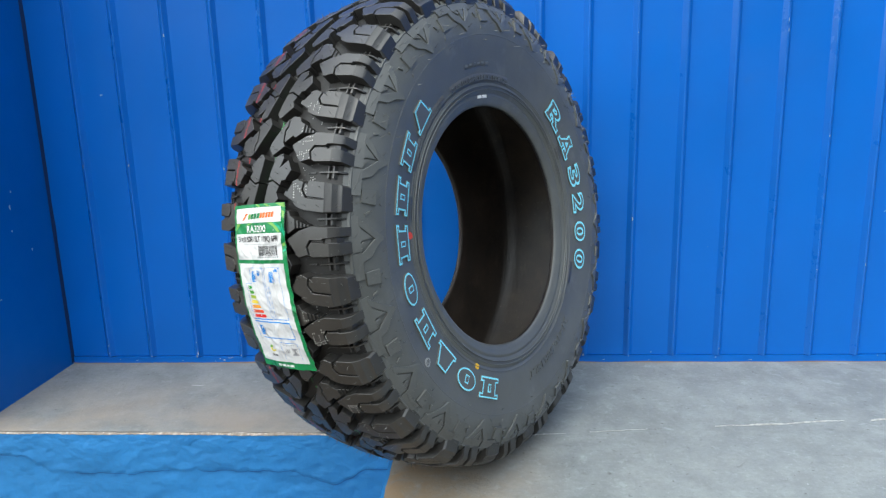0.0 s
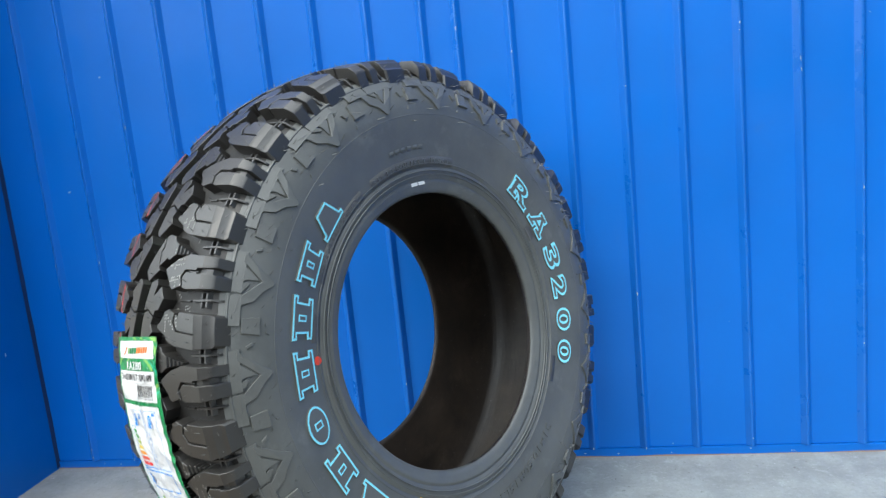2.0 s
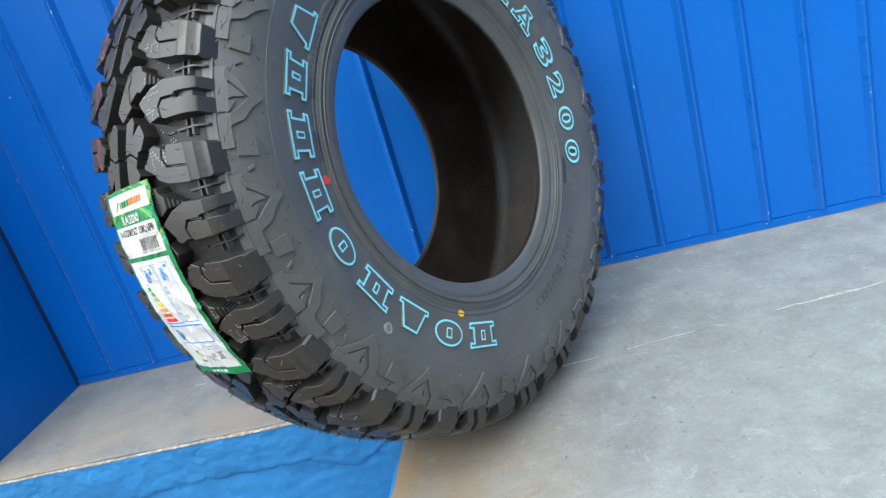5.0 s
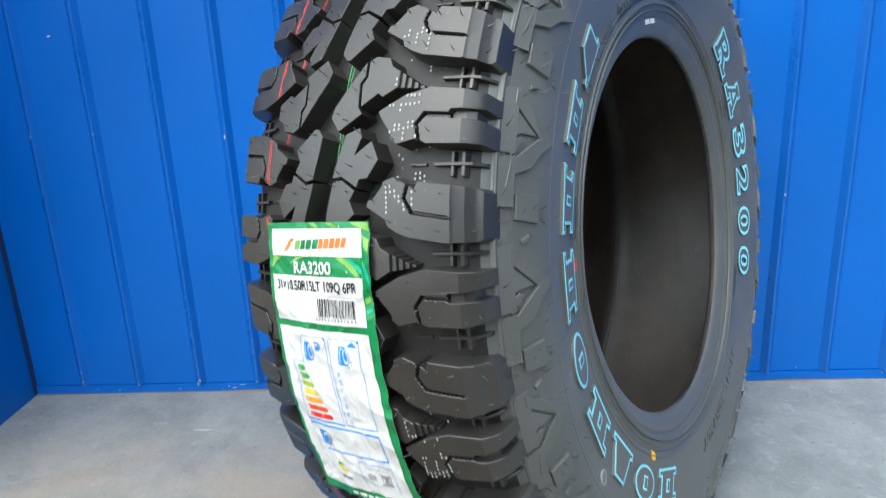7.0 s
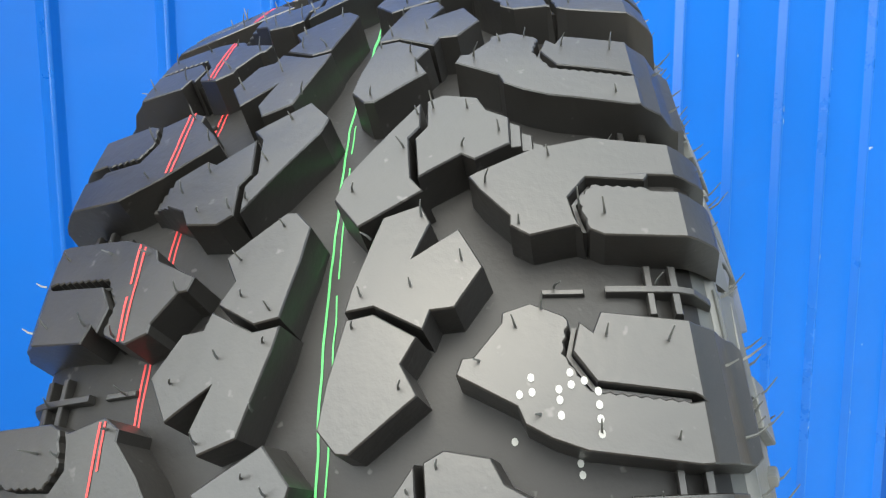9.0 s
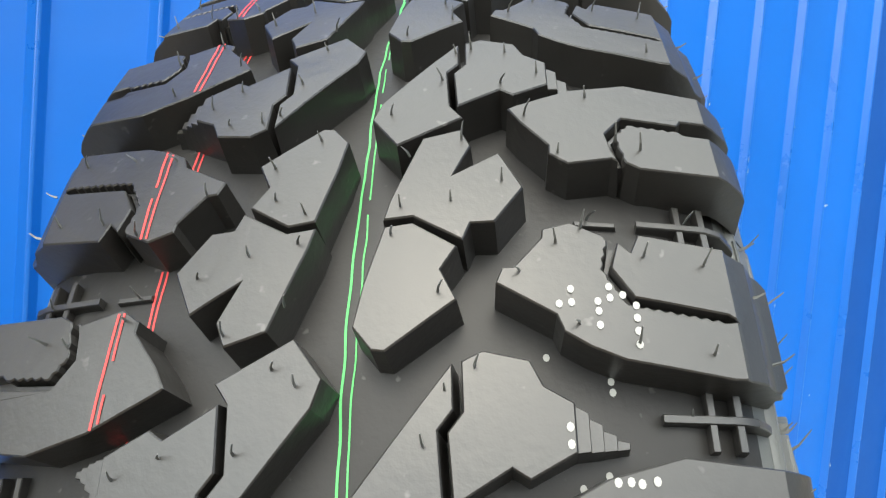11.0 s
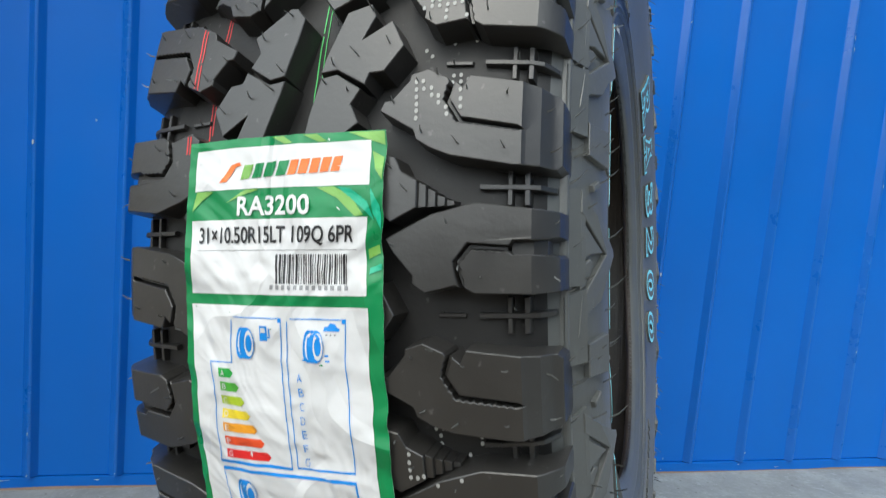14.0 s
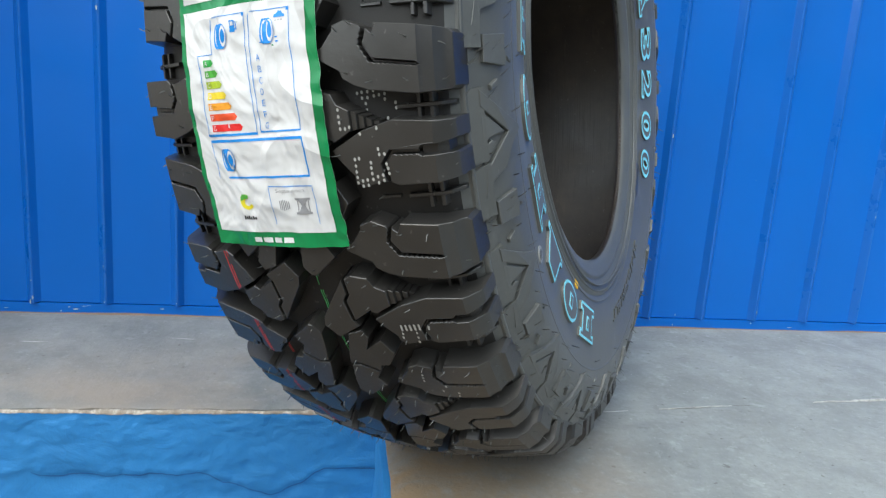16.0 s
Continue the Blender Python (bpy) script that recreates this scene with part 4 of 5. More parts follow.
# lines of unreadable small embossing on the long panel
rng = random.Random(8)
for row in range(4):
    d = 29.0 + 2.0 * (row % 2)
    while d < 55:
        w = rng.uniform(0.5, 1.8)
        patch("embossed_bar", d, d + w, 229.6 + 2.4 * row, 231.0 + 2.4 * row, 0.0013, M_SIDE, n=3)
        d += w + rng.uniform(0.3, 0.9)
for k in range(6):
    patch("embossed_bar", 74 + 2.6 * k, 75.7 + 2.6 * k, 250.5, 256.5, 0.0009, M_SIDE, n=3)


def disc(name, deg, r, size, mat, label, squash=1.0, lift=0.0008):
    bm = bmesh.new()
    pts = []
    for k in range(18):
        a = k * math.tau / 18
        w = size * (1 + 0.05 * math.sin(3 * a + deg))
        pts.append((r + w * squash * math.cos(a), w * math.sin(a)))
    prism(bm, pts, lambda x, y, h: on_side(x, deg + math.degrees(y / r), h), [(0.0, lift), (-0.1, -0.0005)])
    bmesh.ops.recalc_face_normals(bm, faces=bm.faces[:])
    ob = part(name, bm, mat, tyre, label)
    ob.matrix_local = HUB
    return ob


disc("paint_dot", 4.0, 232.5, 5.0, M_RED, "red paint dot")
disc("paint_dot", -58.6, 230.5, 5.0, M_YELLOW, "yellow paint dot", 0.9)
stamp = disc("ink_stamp", -33.0, 285.5, 6.4, M_GREYINK, "faded round white ink stamp")
for k in range(5):
    w = 3.6 - abs(k - 2) * 0.8
    bm = bmesh.new()
    prism(bm, [(285.5 - 3.6 + 1.8 * k - 0.5, -w), (285.5 - 3.6 + 1.8 * k + 0.5, -w), (285.5 - 3.6 + 1.8 * k + 0.5, w), (285.5 - 3.6 + 1.8 * k - 0.5, w)], lambda x, y, h: on_side(x, -33.0 + math.degrees(y / 291), h), [(0.0, 0.0011), (-0.1, 0.0)])
    bmesh.ops.recalc_face_normals(bm, faces=bm.faces[:])
    part("stamp_bar", bm, M_SIDE, stamp)

# white sticker on the bead above the opening
bm = bmesh.new()
for d0, d1 in ((81.6, 84.9), (85.4, 88.9)):
    c = [[bm.verts.new(on_side(r, d, 0.0005)) for r in (207.0, 204.9, 202.6)] for d in (d0, (d0 + d1) / 2, d1)]
    for a, b in zip(c, c[1:]):
        for i in range(2):
            bm.faces.new((a[i], b[i], b[i + 1], a[i + 1]))
bead_tag = part("bead_sticker", bm, M_WHITEINK, tyre, "small white bead sticker")
bead_tag.matrix_local = HUB


# ---- what the tread carries: lines, dots, mould hairs ----
def inside(pt, poly):
    x, y = pt
    hit = False
    for (x0, y0), (x1, y1) in zip(poly, poly[1:] + poly[:1]):
        if (y0 > y) != (y1 > y) and x < (x1 - x0) * (y - y0) / (y1 - y0) + x0:
            hit = not hit
    return hit


BLOCKS = [NOTCH_BLOCK, TAIL_BLOCK, STEP_LEFT, STEP_RIGHT, SHOULDER_A, SHOULDER_B, SHOULDER_B2]


def on_block(u_mm, deg):
    for d, short in STARTS:
        scale = 1.044 if short else 1.044 * LONG / SHORT
        y = radians((deg - d + 180) % 360 - 180) * 387 / scale
        if -125 < y < 125:
            for o in BLOCKS:
                if inside((u_mm - SPREAD, y), o) or inside((-u_mm - SPREAD, -(y - MIRROR_MM)), o):
                    return True
    return False


def tread_line(name, u_mm, d0, d1, width, mat, label, seed):
    bm = bmesh.new()
    step = 0.22
    last = None
    for k in range(int((d1 - d0) / step)):
        d = d0 + k * step
        u = u_mm + 1.6 * noise.noise((d * 0.08, seed, 0)) + 0.4 * noise.noise((d * 0.6, seed, 3))
        top = on_block(u, d)
        h = 0.00025 if top else -0.0152
        now = (bm.verts.new(at((u - width / 2) / 1000, d, crown(u / 1000) + h)), bm.verts.new(at((u + width / 2) / 1000, d, crown(u / 1000) + h)))
        if last and last[1] == top and noise.noise((d * 0.5, seed, 9)) > -0.42:
            bm.faces.new((last[0][0], last[0][1], now[1], now[0]))
        last = (now, top)
    ob = part(name, bm, mat, tyre, label)
    ob.matrix_local = HUB


for lo, hi in ((-60, -21.5), (11.4, 150)):  # the label hides the stretch between
    tread_line("red_line", -61.9, lo, hi, 0.7, M_REDLINE, "thin red paint line", 1.0)
    tread_line("red_line", -59.8, lo, hi, 0.6, M_REDLINE, "thin red paint line", 1.3)
tread_line("green_line", -1.4, -60, 150, 0.7, M_GREENLINE, "thin green paint line", 5.0)
tread_line("green_line", 0.6, -60, 150, 0.5, M_GREENLINE, "thin green paint line", 5.6)

M_DOTINK = material("worn_white_ink", (0.38, 0.38, 0.36), 0.6)
dots = bmesh.new()
# dot-matrix characters, as millimetres across the tread and along its arc, each set from its own corner
DOTS = (
    (54.6, 206.5, [(0, 0), (3.1, 4.2), (3.1, 0.5), (9.7, 1), (9.7, -1.7), (9.7, -5.5), (12.8, 5.2), (12.8, 2.1), (16.1, 3), (19.2, 0.2), (19.1, -3.2), (19, -6.7), (18.9, -10.3)]),
    (51.3, 197.6, [(0, 0), (16.3, -6.4), (16.5, -9.4)]),
    (55.2, 175.7, [(0, 0), (3.3, -0.4), (0, -3.9), (3, -3.4), (7.2, -3.7)]),
    (52.6, 157.4, [(12.4, 9), (5.9, 5.8), (12.4, 6.1), (15.3, 6.2), (17.7, 5.8), (21.2, 6.4), (0, 0), (2.7, 0), (8.6, -0.1), (12, 0), (15, 0.3), (18.2, 0.4), (21.4, 0.9), (8.3, -3.5)]),
    (54.6, 139.7, [(0, 0), (0, -3.2), (3.4, 4.2), (3.4, 1.1), (6.7, 4.1), (6.7, 1.3), (10.2, 1.8), (10, -1.4), (10, -5), (9.9, -8.5), (13.2, 5.5), (13.3, 2.4), (16.5, 5.8), (16.5, 3.2), (19.5, 0.2), (19, -3.7), (19.8, -6.9)]),
    (51.6, 127.6, [(0, 0), (2.9, -3)]),
    (51.5, 112.0, [(0, 0), (13.6, 2.2), (16.8, 2.6), (20.1, 0.3), (13.2, -1.3), (16.9, -0.9), (20.2, -3.6)]),
    (54.4, 103.5, [(0, 0), (0.2, -3.5), (0.4, -6.9), (0.6, -10.2), (0.7, -13.2), (0.7, -16.5), (2.9, 0.3), (3.4, -3.2), (6.6, -2.8), (6.9, -6.1), (9.8, -6.4), (10, -9.5), (13.1, -8.4), (13.2, -11.6), (13.7, -14.7), (16, -14), (19, -3.6), (19.2, -7.9), (19.3, -11.5)]),
    (55.1, -49.8, [(0, 0), (2.9, 0.4), (6.4, 0.5), (10, 0.9), (2.8, -3.1), (6.1, -3), (10.1, -2.3), (13.3, -1.9), (16.7, -1.5), (16.5, -4.7)]),
    (50.7, -57.9, [(0, 0), (-0.1, -3.9), (0, -7.3), (0.1, -10.9), (3.1, -11.1), (5.8, -10.3), (9.1, 1.6), (9.3, -2.3), (9.4, -6.3), (27.1, 1), (27.2, -2.3), (21.6, -8), (21.9, -11.9), (7.7, -14.3), (11.6, -14.5)]),
    (57.0, -86.9, [(0, 0), (2.6, 0.4), (0, -3.9), (-0.2, -7.4), (-0.2, -10.7), (-0.3, -13.9), (2.7, -13.1), (2.6, -16.1), (5.7, -12.6), (5.8, -15.8), (9.4, -2.5), (9.1, -5.6), (9.1, -8.9), (9.2, -12.5)]),
    (69.3, -84.9, [(0, -13), (0, -16.6), (2.6, 3.1), (2.8, 0), (5.9, 0), (6.1, -3.1), (6.3, -6), (6.8, -8.6), (7, -11.5), (3.2, -12.3), (3.4, -15.5)]),
    (59.6, -205.1, [(3.0 * k, 1.6 * h) for k in range(7) for h in (-1, 0, 1)] + [(-0.4, -5), (-1, -8.5), (9.2, -4.7), (9, -9), (8.8, -12.9), (1.9, -15.8), (4.9, -16.9), (12.4, -14.5), (15.5, -13.2)]),
    (72.8, -266.8, [(0, 0), (3.1, 1.9), (-3.2, -4.8), (6.8, -8.6), (6.4, -12.4), (6.1, -16.1), (-12.7, 14.6), (-13.1, 11.3), (-13.4, 8), (-11.2, -20.9), (-8.1, -21.1)]),
)
for u0, arc, pat in DOTS:
    for dx, dy in pat:
        u, deg = u0 + dx, math.degrees((arc + dy) / 387)
        top = on_block(u, deg)
        c = [dots.verts.new(at((u + 0.9 * math.cos(k * math.tau / 8)) / 1000, deg + math.degrees(1.15 * math.sin(k * math.tau / 8) / 387), crown(u / 1000) + (0.0003 if top else -0.0151))) for k in range(8)]
        dots.faces.new(c)
ob = part("dot_print", dots, M_DOTINK, tyre, "white dotted ink codes on the tread")
ob.matrix_local = HUB
ob["kind"] = "stuff"

rng = random.Random(4)
hairs = bmesh.new()


def hair(root, way, lean, length, thick=0.0005):
    """A thin bent rubber hair."""
    side_v = way.cross(lean).normalized()
    rings = []
    for k, w in ((0.0, 1.0), (0.5, 0.8), (1.0, 0.45)):
        p = root + way * length * k + lean * length * k * k * 0.4
        rings.append([hairs.verts.new(p + (side_v * math.cos(a) + lean * math.sin(a)) * thick * w) for a in (0, 2.1, 4.2)])
    for a, b in zip(rings, rings[1:]):
        for i in range(3):
            hairs.faces.new((a[i], a[(i + 1) % 3], b[(i + 1) % 3], b[i]))
    hairs.faces.new(rings[-1])


SPOTS = [(13, 8), (28, 14), (24, -8), (38, -2), (12, -11), (9, -20), (20, -24), (22, -37), (8, -47), (6, -88), (14, -92), (24, -60), (20, -74), (30, -56), (42, -57), (40, -74), (50, -68),
         (45, 25), (56, 9), (66, 34), (80, 12), (96, 8), (97, 34), (72, 15), (42, -30), (52, -21), (60, -18), (74, -24), (90, -26), (90, -50), (56, -44), (70, -48), (104, -30), (106, -50), (106, 12), (106, 34), (62, -5), (92, -4), (84, -63)]
for d, short in STARTS:
    scale = 1.044 if short else 1.044 * LONG / SHORT
    for x, y in SPOTS:
        for flip in (False, True):
            u = (-x - SPREAD if flip else x + SPREAD) + rng.uniform(-1, 1)
            yy = (-(y) + MIRROR_MM if flip else y) + rng.uniform(-1, 1)
            deg = d + math.degrees(yy * scale / 387)
            if rng.random() < 0.12 or (-63 < u < 44 and -23 < deg < 13.5):
                continue
            low = 0.0
            if abs(x) > 93:
                low = -0.0075
            elif (x, y) in ((62, -5), (92, -4), (84, -63)):
                low = -0.013
            root = at(u / 1000, deg, crown(u / 1000) + low - 0.0005)
            out = at(0, deg, 1.0)
            if abs(x) > 100:
                out = (out * 0.25 + Vector((1 if u > 0 else -1, 0, 0))).normalized()
            tang = at(0, deg + 90, 1.0)
            lean = (tang * rng.uniform(-0.2, 1.0) + Vector((rng.uniform(-0.5, 0.5), 0, 0)))
            lean = (lean - out * lean.dot(out)).normalized()
            hair(root, out, lean, rng.uniform(0.003, 0.0062))
    for r, dd in ((307, 1), (330, 3), (322, -9), (336, -10), (345, -4), (312, -6), (345, 4), (290, 7), (338, 7), (341, -8), (341, 0), (346, 8), (333, -3), (318, 5), (303, -4), (326, 7.5), (310, 8), (344, -11)):
        if rng.random() < 0.1:
            continue
        deg = d + 4.2 + dd + rng.uniform(-0.5, 0.5)
        rr = r + rng.uniform(-2, 2)
        tang = at(0, deg + rng.choice((90, 60, 120, 30)), 1.0)
        hair(on_side(rr, deg, 0.0005), (Vector((1, 0, 0)) + tang * 0.35).normalized(), tang, rng.uniform(0.0045, 0.0095), 0.0006)
ob = part("mould_hairs", hairs, M_SIDE, tyre, "thin black moulding hairs")
ob.matrix_local = HUB
ob["kind"] = "stuff"

# ---- the paper label stuck on the tread ----
LAB_W, LAB_H, LAB_U, LAB_TOP = 101.0, 219.0, -57.35, 11.6
M_LABEL = M_TYRE @ HUB


def label_material(name, colour, rough=0.33):
    m = material(name, colour, rough)
    g = Graph(m)
    soft = g.noise(60, 3, 0.5)
    crease = g.noise(16, 3, 0.5, (1.0, 1.0, 0.7), 1.2)
    fold = g.ramp(g.noise(11, 2, 0.4, (1.2, 1.2, 0.8), 0.8), (0.40, 0.0), (0.5, 1.0), (0.56, 0.0))
    g.set("Roughness", g.ramp(soft, (0.3, rough - 0.06), (0.7, rough + 0.1)))
    g.bump(crease, 0.7, 0.016)
    g.bump(fold, 0.35, 0.004)
    g.bump(soft, 0.25, 0.002)
    return m


M_GREEN = label_material("green_print", (0.012, 0.22, 0.065))
M_LEAF = label_material("light_green_print", (0.20, 0.42, 0.08))
M_PAPER = label_material("white_label_film", (0.70, 0.70, 0.70))
M_BLUE = label_material("blue_print", (0.02, 0.25, 0.72))
M_BLACK = label_material("black_print", (0.02, 0.02, 0.022))
M_ORANGE = label_material("orange_print", (0.85, 0.17, 0.02))
M_GREY = label_material("grey_print", (0.28, 0.28, 0.29))


def lab(x, y, h):
    """A point of the label: x to the right and y down, in millimetres, h above the sheet."""
    u = LAB_U + x
    w = 0.0
    w += 0.9 * noise.noise((x * 0.035, y * 0.05, 1.0)) + 0.55 * noise.noise((x * 0.09 + y * 0.05, y * 0.045 - x * 0.03, 4.0))
    w += 0.75 * (1 - abs(noise.noise((x * 0.055 - y * 0.07, y * 0.03 + x * 0.03, 8.0)))) ** 5
    edge = max(0.0, (x - 84) / 17)
    w += edge * edge * (1.6 * noise.noise((0.5, y * 0.11, 6.0)) + 0.6)
    low = max(0.0, (y - 190) / 30)
    w += low * low * 2.0 + 1.75
    u += edge * 1.2 * noise.noise((3.0, y * 0.10, 2.0)) + 0.9 * noise.noise((9.0, y * 0.045, 3.0))
    deg = LAB_TOP - math.degrees(y / 389)
    return at(u / 1000, deg, crown(u / 1000) + (w + h * (2.4 if h > 0 else 1)) / 1000)


label_root = new("tyre_label")
label_root.matrix_world = M_LABEL
tagged(label_root, "white and green printed paper label stuck on the tread", "label")


def sheet(bm, x0, y0, x1, y1, h, cell=2.2):
    nx, ny = max(1, math.ceil((x1 - x0) / cell)), max(1, math.ceil((y1 - y0) / cell))
    g = [[bm.verts.new(lab(x0 + (x1 - x0) * i / nx, y0 + (y1 - y0) * j / ny, h)) for i in range(nx + 1)] for j in range(ny + 1)]
    for j in range(ny):
        for i in range(nx):
            bm.faces.new((g[j][i], g[j + 1][i], g[j + 1][i + 1], g[j][i + 1]))


def label_part(name, boxes, h, mat, text="", parent=None, thin=2.2):
    bm = bmesh.new()
    for b in boxes:
        sheet(bm, *b, h, thin)
    return part(name, bm, mat, parent or label_root, text, True)


label_part("label_sheet", [(0, -3.0, LAB_W, LAB_H)], 0.0, M_GREEN, "green printed label sheet")
under = bmesh.new()
sheet(under, 0.05, -2.95, LAB_W - 0.05, LAB_H - 0.05, -0.25, 3.0)
part("label_backing", under, M_PAPER, label_root, "", True)
label_part("white_panel", [(4.5, 1.4, 94.5, 20.6)], 0.10, M_PAPER)
label_part("white_panel", [(4.0, 34.4, 93.8, 67.8)], 0.10, M_PAPER)
label_part("white_panel", [(4.0, 72.7, 94.5, 209.5)], 0.10, M_PAPER)


def poly_print(name, pts, h, mat, parent=None):
    """A small flat printed shape."""
    bm = bmesh.new()
    f = bm.faces.new([bm.verts.new((x, y, 0)) for x, y in anticlockwise(pts)])
    f.normal_update()
    bmesh.ops.triangulate(bm, faces=[f], ngon_method="EAR_CLIP")
    for _ in range(2):
        long = [e for e in bm.edges if e.calc_length() > 4.0]
        if long:
            bmesh.ops.subdivide_edges(bm, edges=long, cuts=1)
            bmesh.ops.triangulate(bm, faces=bm.faces[:])
    for vert in bm.verts:
        vert.co = lab(vert.co.x, vert.co.y, h)
    return part(name, bm, mat, parent or label_root)


def print_text(body, x0, y0, x1, y1, mat, h=0.3, offset=0.0):
    """Lettering whose own box fills x0..x1 and y0 (top) to y1."""
    return glyph_part("printed_text", body, offset, lambda x, y, z: lab(x0 + (x1 - x0) * x, y1 + (y0 - y1) * y, h), mat, label_root)


# sweeping light leaves in the green border
M_TEAL = label_material("teal_print", (0.03, 0.42, 0.24))
for mat, pts in ((M_LEAF, [(46, -2.5), (52, -2.6), (57, 0.8), (53, 1.1)]), (M_LEAF, [(62, -2.5), (69, -2.4), (74, 1.0), (70, 1.0)]), (M_LEAF, [(84, -2.6), (100.5, -2.4), (100.5, 3.5), (92, 0.6)]), (M_LEAF, [(95, 6), (100.5, 9), (100.6, 19), (97, 14)]),
                 (M_LEAF, [(70, 21.2), (78, 20.9), (86, 25), (92, 33.6), (88, 33.8), (80, 26)]), (M_TEAL, [(80, 21.2), (86, 22), (94, 28), (97, 36), (92, 31)]), (M_TEAL, [(95, 22), (100, 30), (100.5, 40), (96.5, 33)]),
                 (M_LEAF, [(95.2, 48), (100.4, 46), (100.4, 49.5), (95.2, 52)]), (M_LEAF, [(34, 20.9), (42, 21.0), (34, 23.2), (24, 26.5)]), (M_LEAF, [(6, 21), (16, 21.2), (10, 25), (4, 30)]), (M_TEAL, [(95.4, 56), (100.4, 54), (100.4, 56.5), (95.4, 58.5)])):
    poly_print("leaf_print", pts, 0.2, mat)
# wordmark as plain slanted bars
for k in range(4):
    x = 30.5 + 6.3 * k
    poly_print("logo_bar", [(x, 16.2 - 0.25 * k), (x + 4.9, 15.9 - 0.25 * k), (x + 6.6, 9.4 - 0.25 * k), (x + 1.7, 9.7 - 0.25 * k)], 0.25, M_GREEN if k else M_LEAF)
for k in range(5):
    x = 55.3 + 5.2 * k
    poly_print("logo_bar", [(x, 15.2 - 0.2 * k), (x + 4.1, 15.0 - 0.2 * k), (x + 5.6, 8.4 - 0.2 * k), (x + 1.5, 8.6 - 0.2 * k)], 0.25, M_ORANGE)
poly_print("logo_flash", [(19.2, 17.2), (23.0, 17.0), (27.4, 10.2), (30.6, 9.6), (29.4, 8.2), (24.6, 9.2)], 0.25, M_ORANGE)
print_text("RA3200", 30.8, 24.3, 67.0, 32.6, M_PAPER, offset=0.022)
print_text("31×10.50R15LT 109Q 6PR", 9.2, 37.8, 87.8, 46.2, M_BLACK, offset=0.018)
label_part("rule_line", [(8.5, 48.0, 90, 48.3)], 0.22, M_GREY)
code = []
x = 50.8
rng = random.Random(11)
while x < 85:
    w = rng.choice((0.35, 0.35, 0.7, 1.05))
    code.append((x, 50.0, min(x + w, 85.5), 62.8))
    x += w + rng.choice((0.35, 0.5, 0.8))
for bar in code:
    label_part("barcode_bar", [bar], 0.22, M_BLACK, "", None, 3.0)
label_part("barcode_digits", [(48 + 3.0 * k, 63.4, 49.6 + 3.0 * k, 65.4) for k in range(13)], 0.22, M_GREY)


def outline_print(pts, width, mat, h=0.22):
    """A printed frame: a line of even width through the points."""
    boxes = []
    for (x0, y0), (x1, y1) in zip(pts, pts[1:]):
        boxes.append((min(x0, x1) - width / 2, min(y0, y1) - width / 2, max(x0, x1) + width / 2, max(y0, y1) + width / 2))
    return label_part("printed_frame", boxes, h, mat)


outline_print([(28, 78), (52, 78), (53.2, 79.5), (53.2, 146.5), (14.5, 147.5), (14.5, 99), (26.4, 99), (26.4, 79.5)], 0.45, M_BLUE)
outline_print([(58, 78), (82.5, 78), (84, 79.5), (84, 146), (56.2, 146.5), (56.2, 79.5)], 0.45, M_BLUE)
outline_print([(15.4, 174), (15.4, 151.2), (84, 150), (84.4, 173.2), (24, 174)], 0.4, M_BLUE)
outline_print([(52.8, 204), (52.8, 179.6), (85, 179.8), (85, 203.4)], 0.35, M_BLUE)


def tyre_icon(cx, cy, size):
    for k, (dx, wx) in enumerate(((-3.2, 1.0), (-1.4, 1.1), (0.5, 1.2))):
        pts = [(cx + dx + size * 0.52 * math.cos(a) * (0.75 if k < 2 else 1), cy + size * math.sin(a)) for a in [j * math.tau / 18 for j in range(18)]]
        inner = [(cx + dx + 0.9 + (size * 0.52 - wx) * math.cos(a), cy + (size - 1.2) * math.sin(a)) for a in [j * math.tau / 18 for j in range(18)]]
        poly_print("tyre_icon", pts, 0.22 + 0.08 * k, M_BLUE)
        poly_print("icon_gap", inner, 0.26 + 0.08 * k, M_PAPER)
    poly_print("tyre_icon", [(cx + 1.4 + size * 0.24 * math.cos(a), cy + size * 0.55 * math.sin(a)) for a in [j * math.tau / 14 for j in range(14)]], 0.5, M_BLUE)


tyre_icon(35.3, 89.5, 7.2)
tyre_icon(69.6, 89.8, 7.2)
tyre_icon(27.5, 162.5, 7.2)
label_part("pump_icon", [(42.4, 81.4, 46.2, 88.0), (47.0, 82.4, 47.6, 86.6), (46.0, 86.2, 47.6, 86.8)], 0.22, M_BLUE)
label_part("pump_window", [(43.1, 82.2, 45.5, 84.4)], 0.30, M_PAPER)
poly_print("cloud_icon", [(73.4, 83.0), (74.0, 81.2), (75.6, 80.9), (76.8, 79.4), (79.0, 79.8), (79.8, 81.2), (81.2, 81.8), (81.0, 83.0)], 0.22, M_BLUE)
label_part("rain_icon", [(74.6 + 2 * k, 84.2, 75.4 + 2 * k, 84.9) for k in range(3)], 0.22, M_GREY)
label_part("splash_icon", [(64.2, 93.0, 66.0, 93.8), (63.6, 95.4, 65.8, 96.2), (74.0, 93.2, 76.0, 94.0), (74.4, 95.6, 76.4, 96.4)], 0.22, M_BLUE)
ARROWS = [(0.04, 0.36, 0.06), (0.10, 0.42, 0.05), (0.42, 0.55, 0.03), (0.80, 0.62, 0.03), (0.82, 0.34, 0.02), (0.72, 0.08, 0.02), (0.68, 0.02, 0.02)]
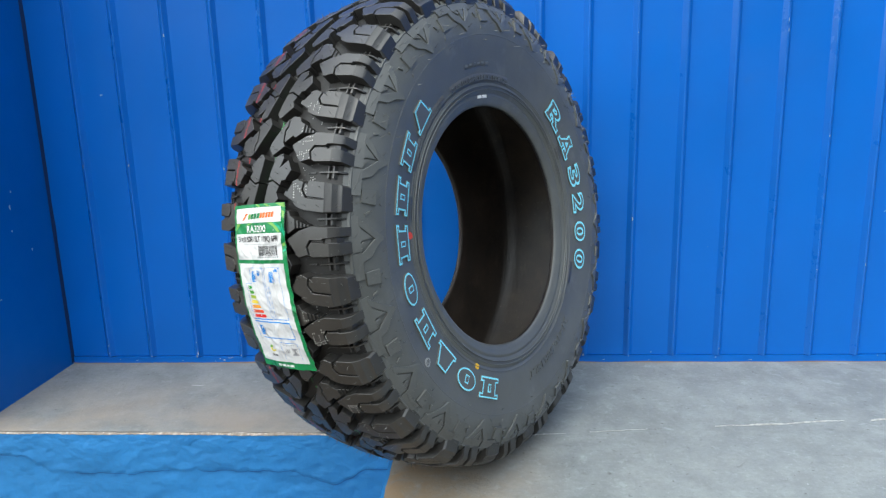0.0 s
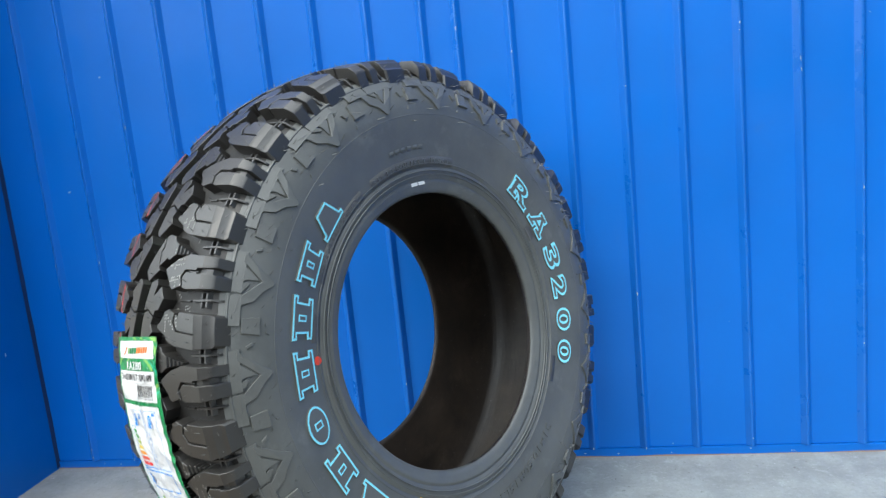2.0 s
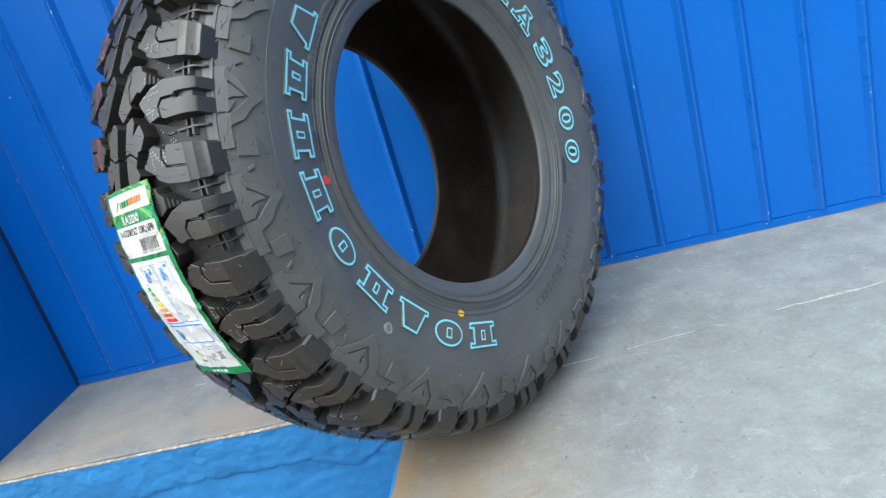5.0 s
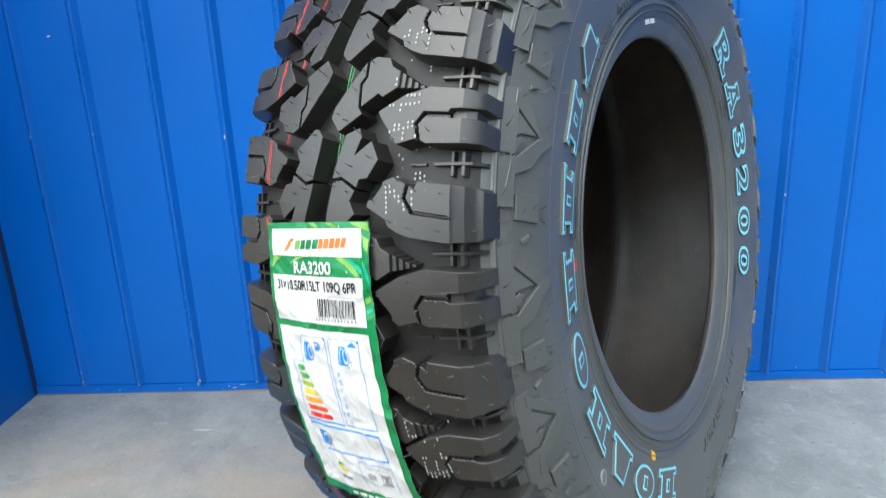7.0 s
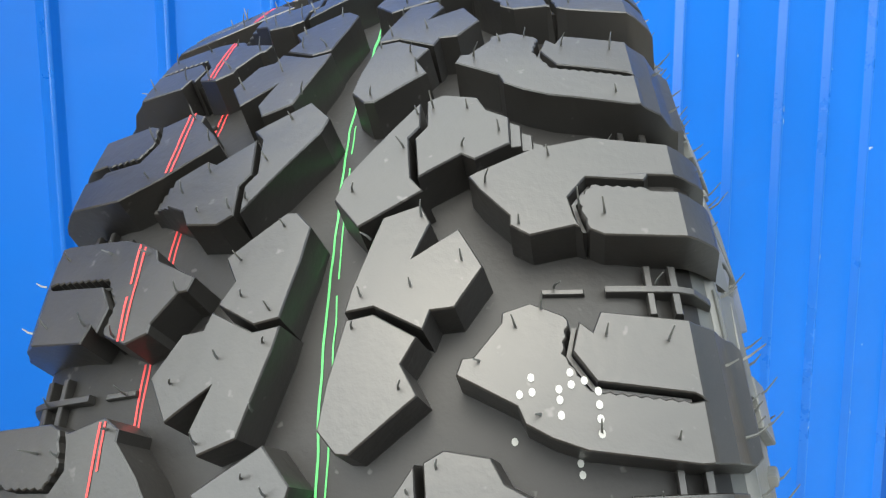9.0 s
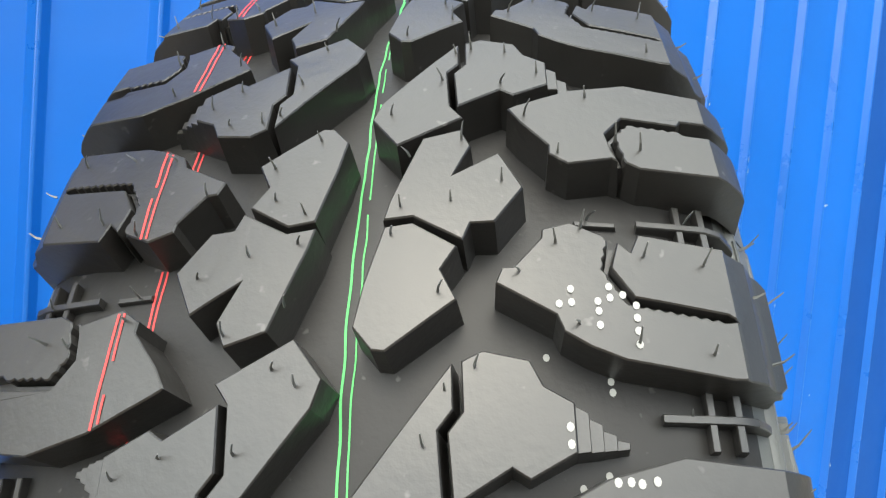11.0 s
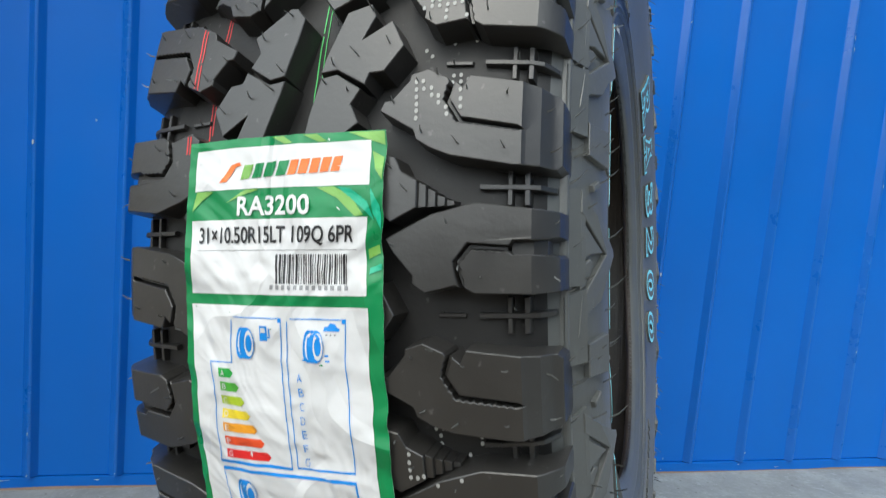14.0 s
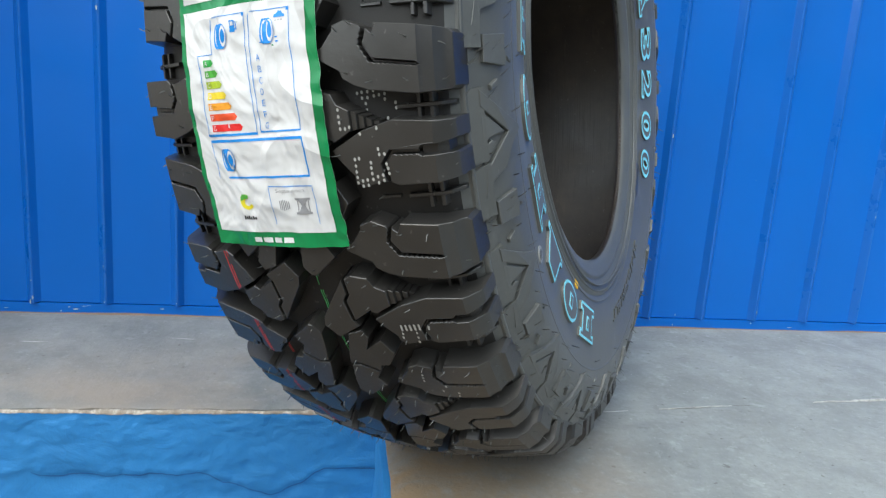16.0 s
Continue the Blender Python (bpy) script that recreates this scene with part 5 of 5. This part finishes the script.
for k, col in enumerate(ARROWS):
    y, tip = 101.8 + 6.45 * k, 26.6 + 2.65 * k
    m = label_material("arrow_print", col)
    arrow = poly_print("energy_arrow", [(18.3, y), (tip - 1.8, y), (tip, y + 2.1), (tip - 1.8, y + 4.2), (18.3, y + 4.2)], 0.22, m)
    print_text("ABCDEFG"[k], 19.6, y + 0.8, 21.8, y + 3.5, M_PAPER, 0.36)
    print_text("ABCDEFG"[k], 60.4, y + 0.2, 62.8, y + 4.0, M_BLUE, 0.3, -0.01)
# eco mark as plain shapes, and unreadable small print as bars
poly_print("eco_mark", [(33 + 5.4 * math.cos(a), 189.5 + 5.2 * math.sin(a)) for a in [0.5 + j * 0.33 for j in range(15)]] + [(33.6 + 2.4 * math.cos(a), 189.9 + 2.4 * math.sin(a)) for a in [5.1 - j * 0.33 for j in range(15)]], 0.22, label_material("eco_yellow_print", (0.78, 0.66, 0.03)))
poly_print("eco_mark", [(28.0, 189.0), (28.6, 186.4), (30.4, 184.6), (33.0, 184.2), (35.6, 185.0), (34.6, 187.2), (32.2, 187.6)], 0.30, label_material("eco_green_print", (0.12, 0.42, 0.05)))
label_part("small_print", [(28.2 + 1.75 * k, 198.6 + (0.6 if k % 2 else 0), 29.4 + 1.75 * k, 201.2) for k in range(6)], 0.22, M_BLACK)
print_text("Segurança", 57.5, 181.2, 79, 184.2, M_GREY, 0.3, -0.01)
label_part("seal_mark", [(59.0 + 1.3 * k, 188 + 0.4 * abs(k - 2), 59.6 + 1.3 * k, 195 - 0.4 * abs(k - 2)) for k in range(6)], 0.22, M_GREY)
label_part("seal_mark", [(70.5, 187.2, 81.5, 188.4), (70.5, 196.0, 81.5, 197.4), (71.8, 188.4, 72.5, 196), (79.6, 188.4, 80.3, 196)], 0.22, M_GREY)
poly_print("seal_mark", [(72.6, 188.4), (79.4, 188.4), (77.2, 192), (79.4, 196), (72.6, 196), (74.8, 192)], 0.24, M_GREY)
label_part("phone_bar", [(32.5, 213.0, 38.0, 216.2), (39.6, 213.0, 46.8, 216.2), (48.4, 213.0, 54.0, 216.2), (55.6, 213.0, 63.0, 216.2)], 0.22, M_PAPER)
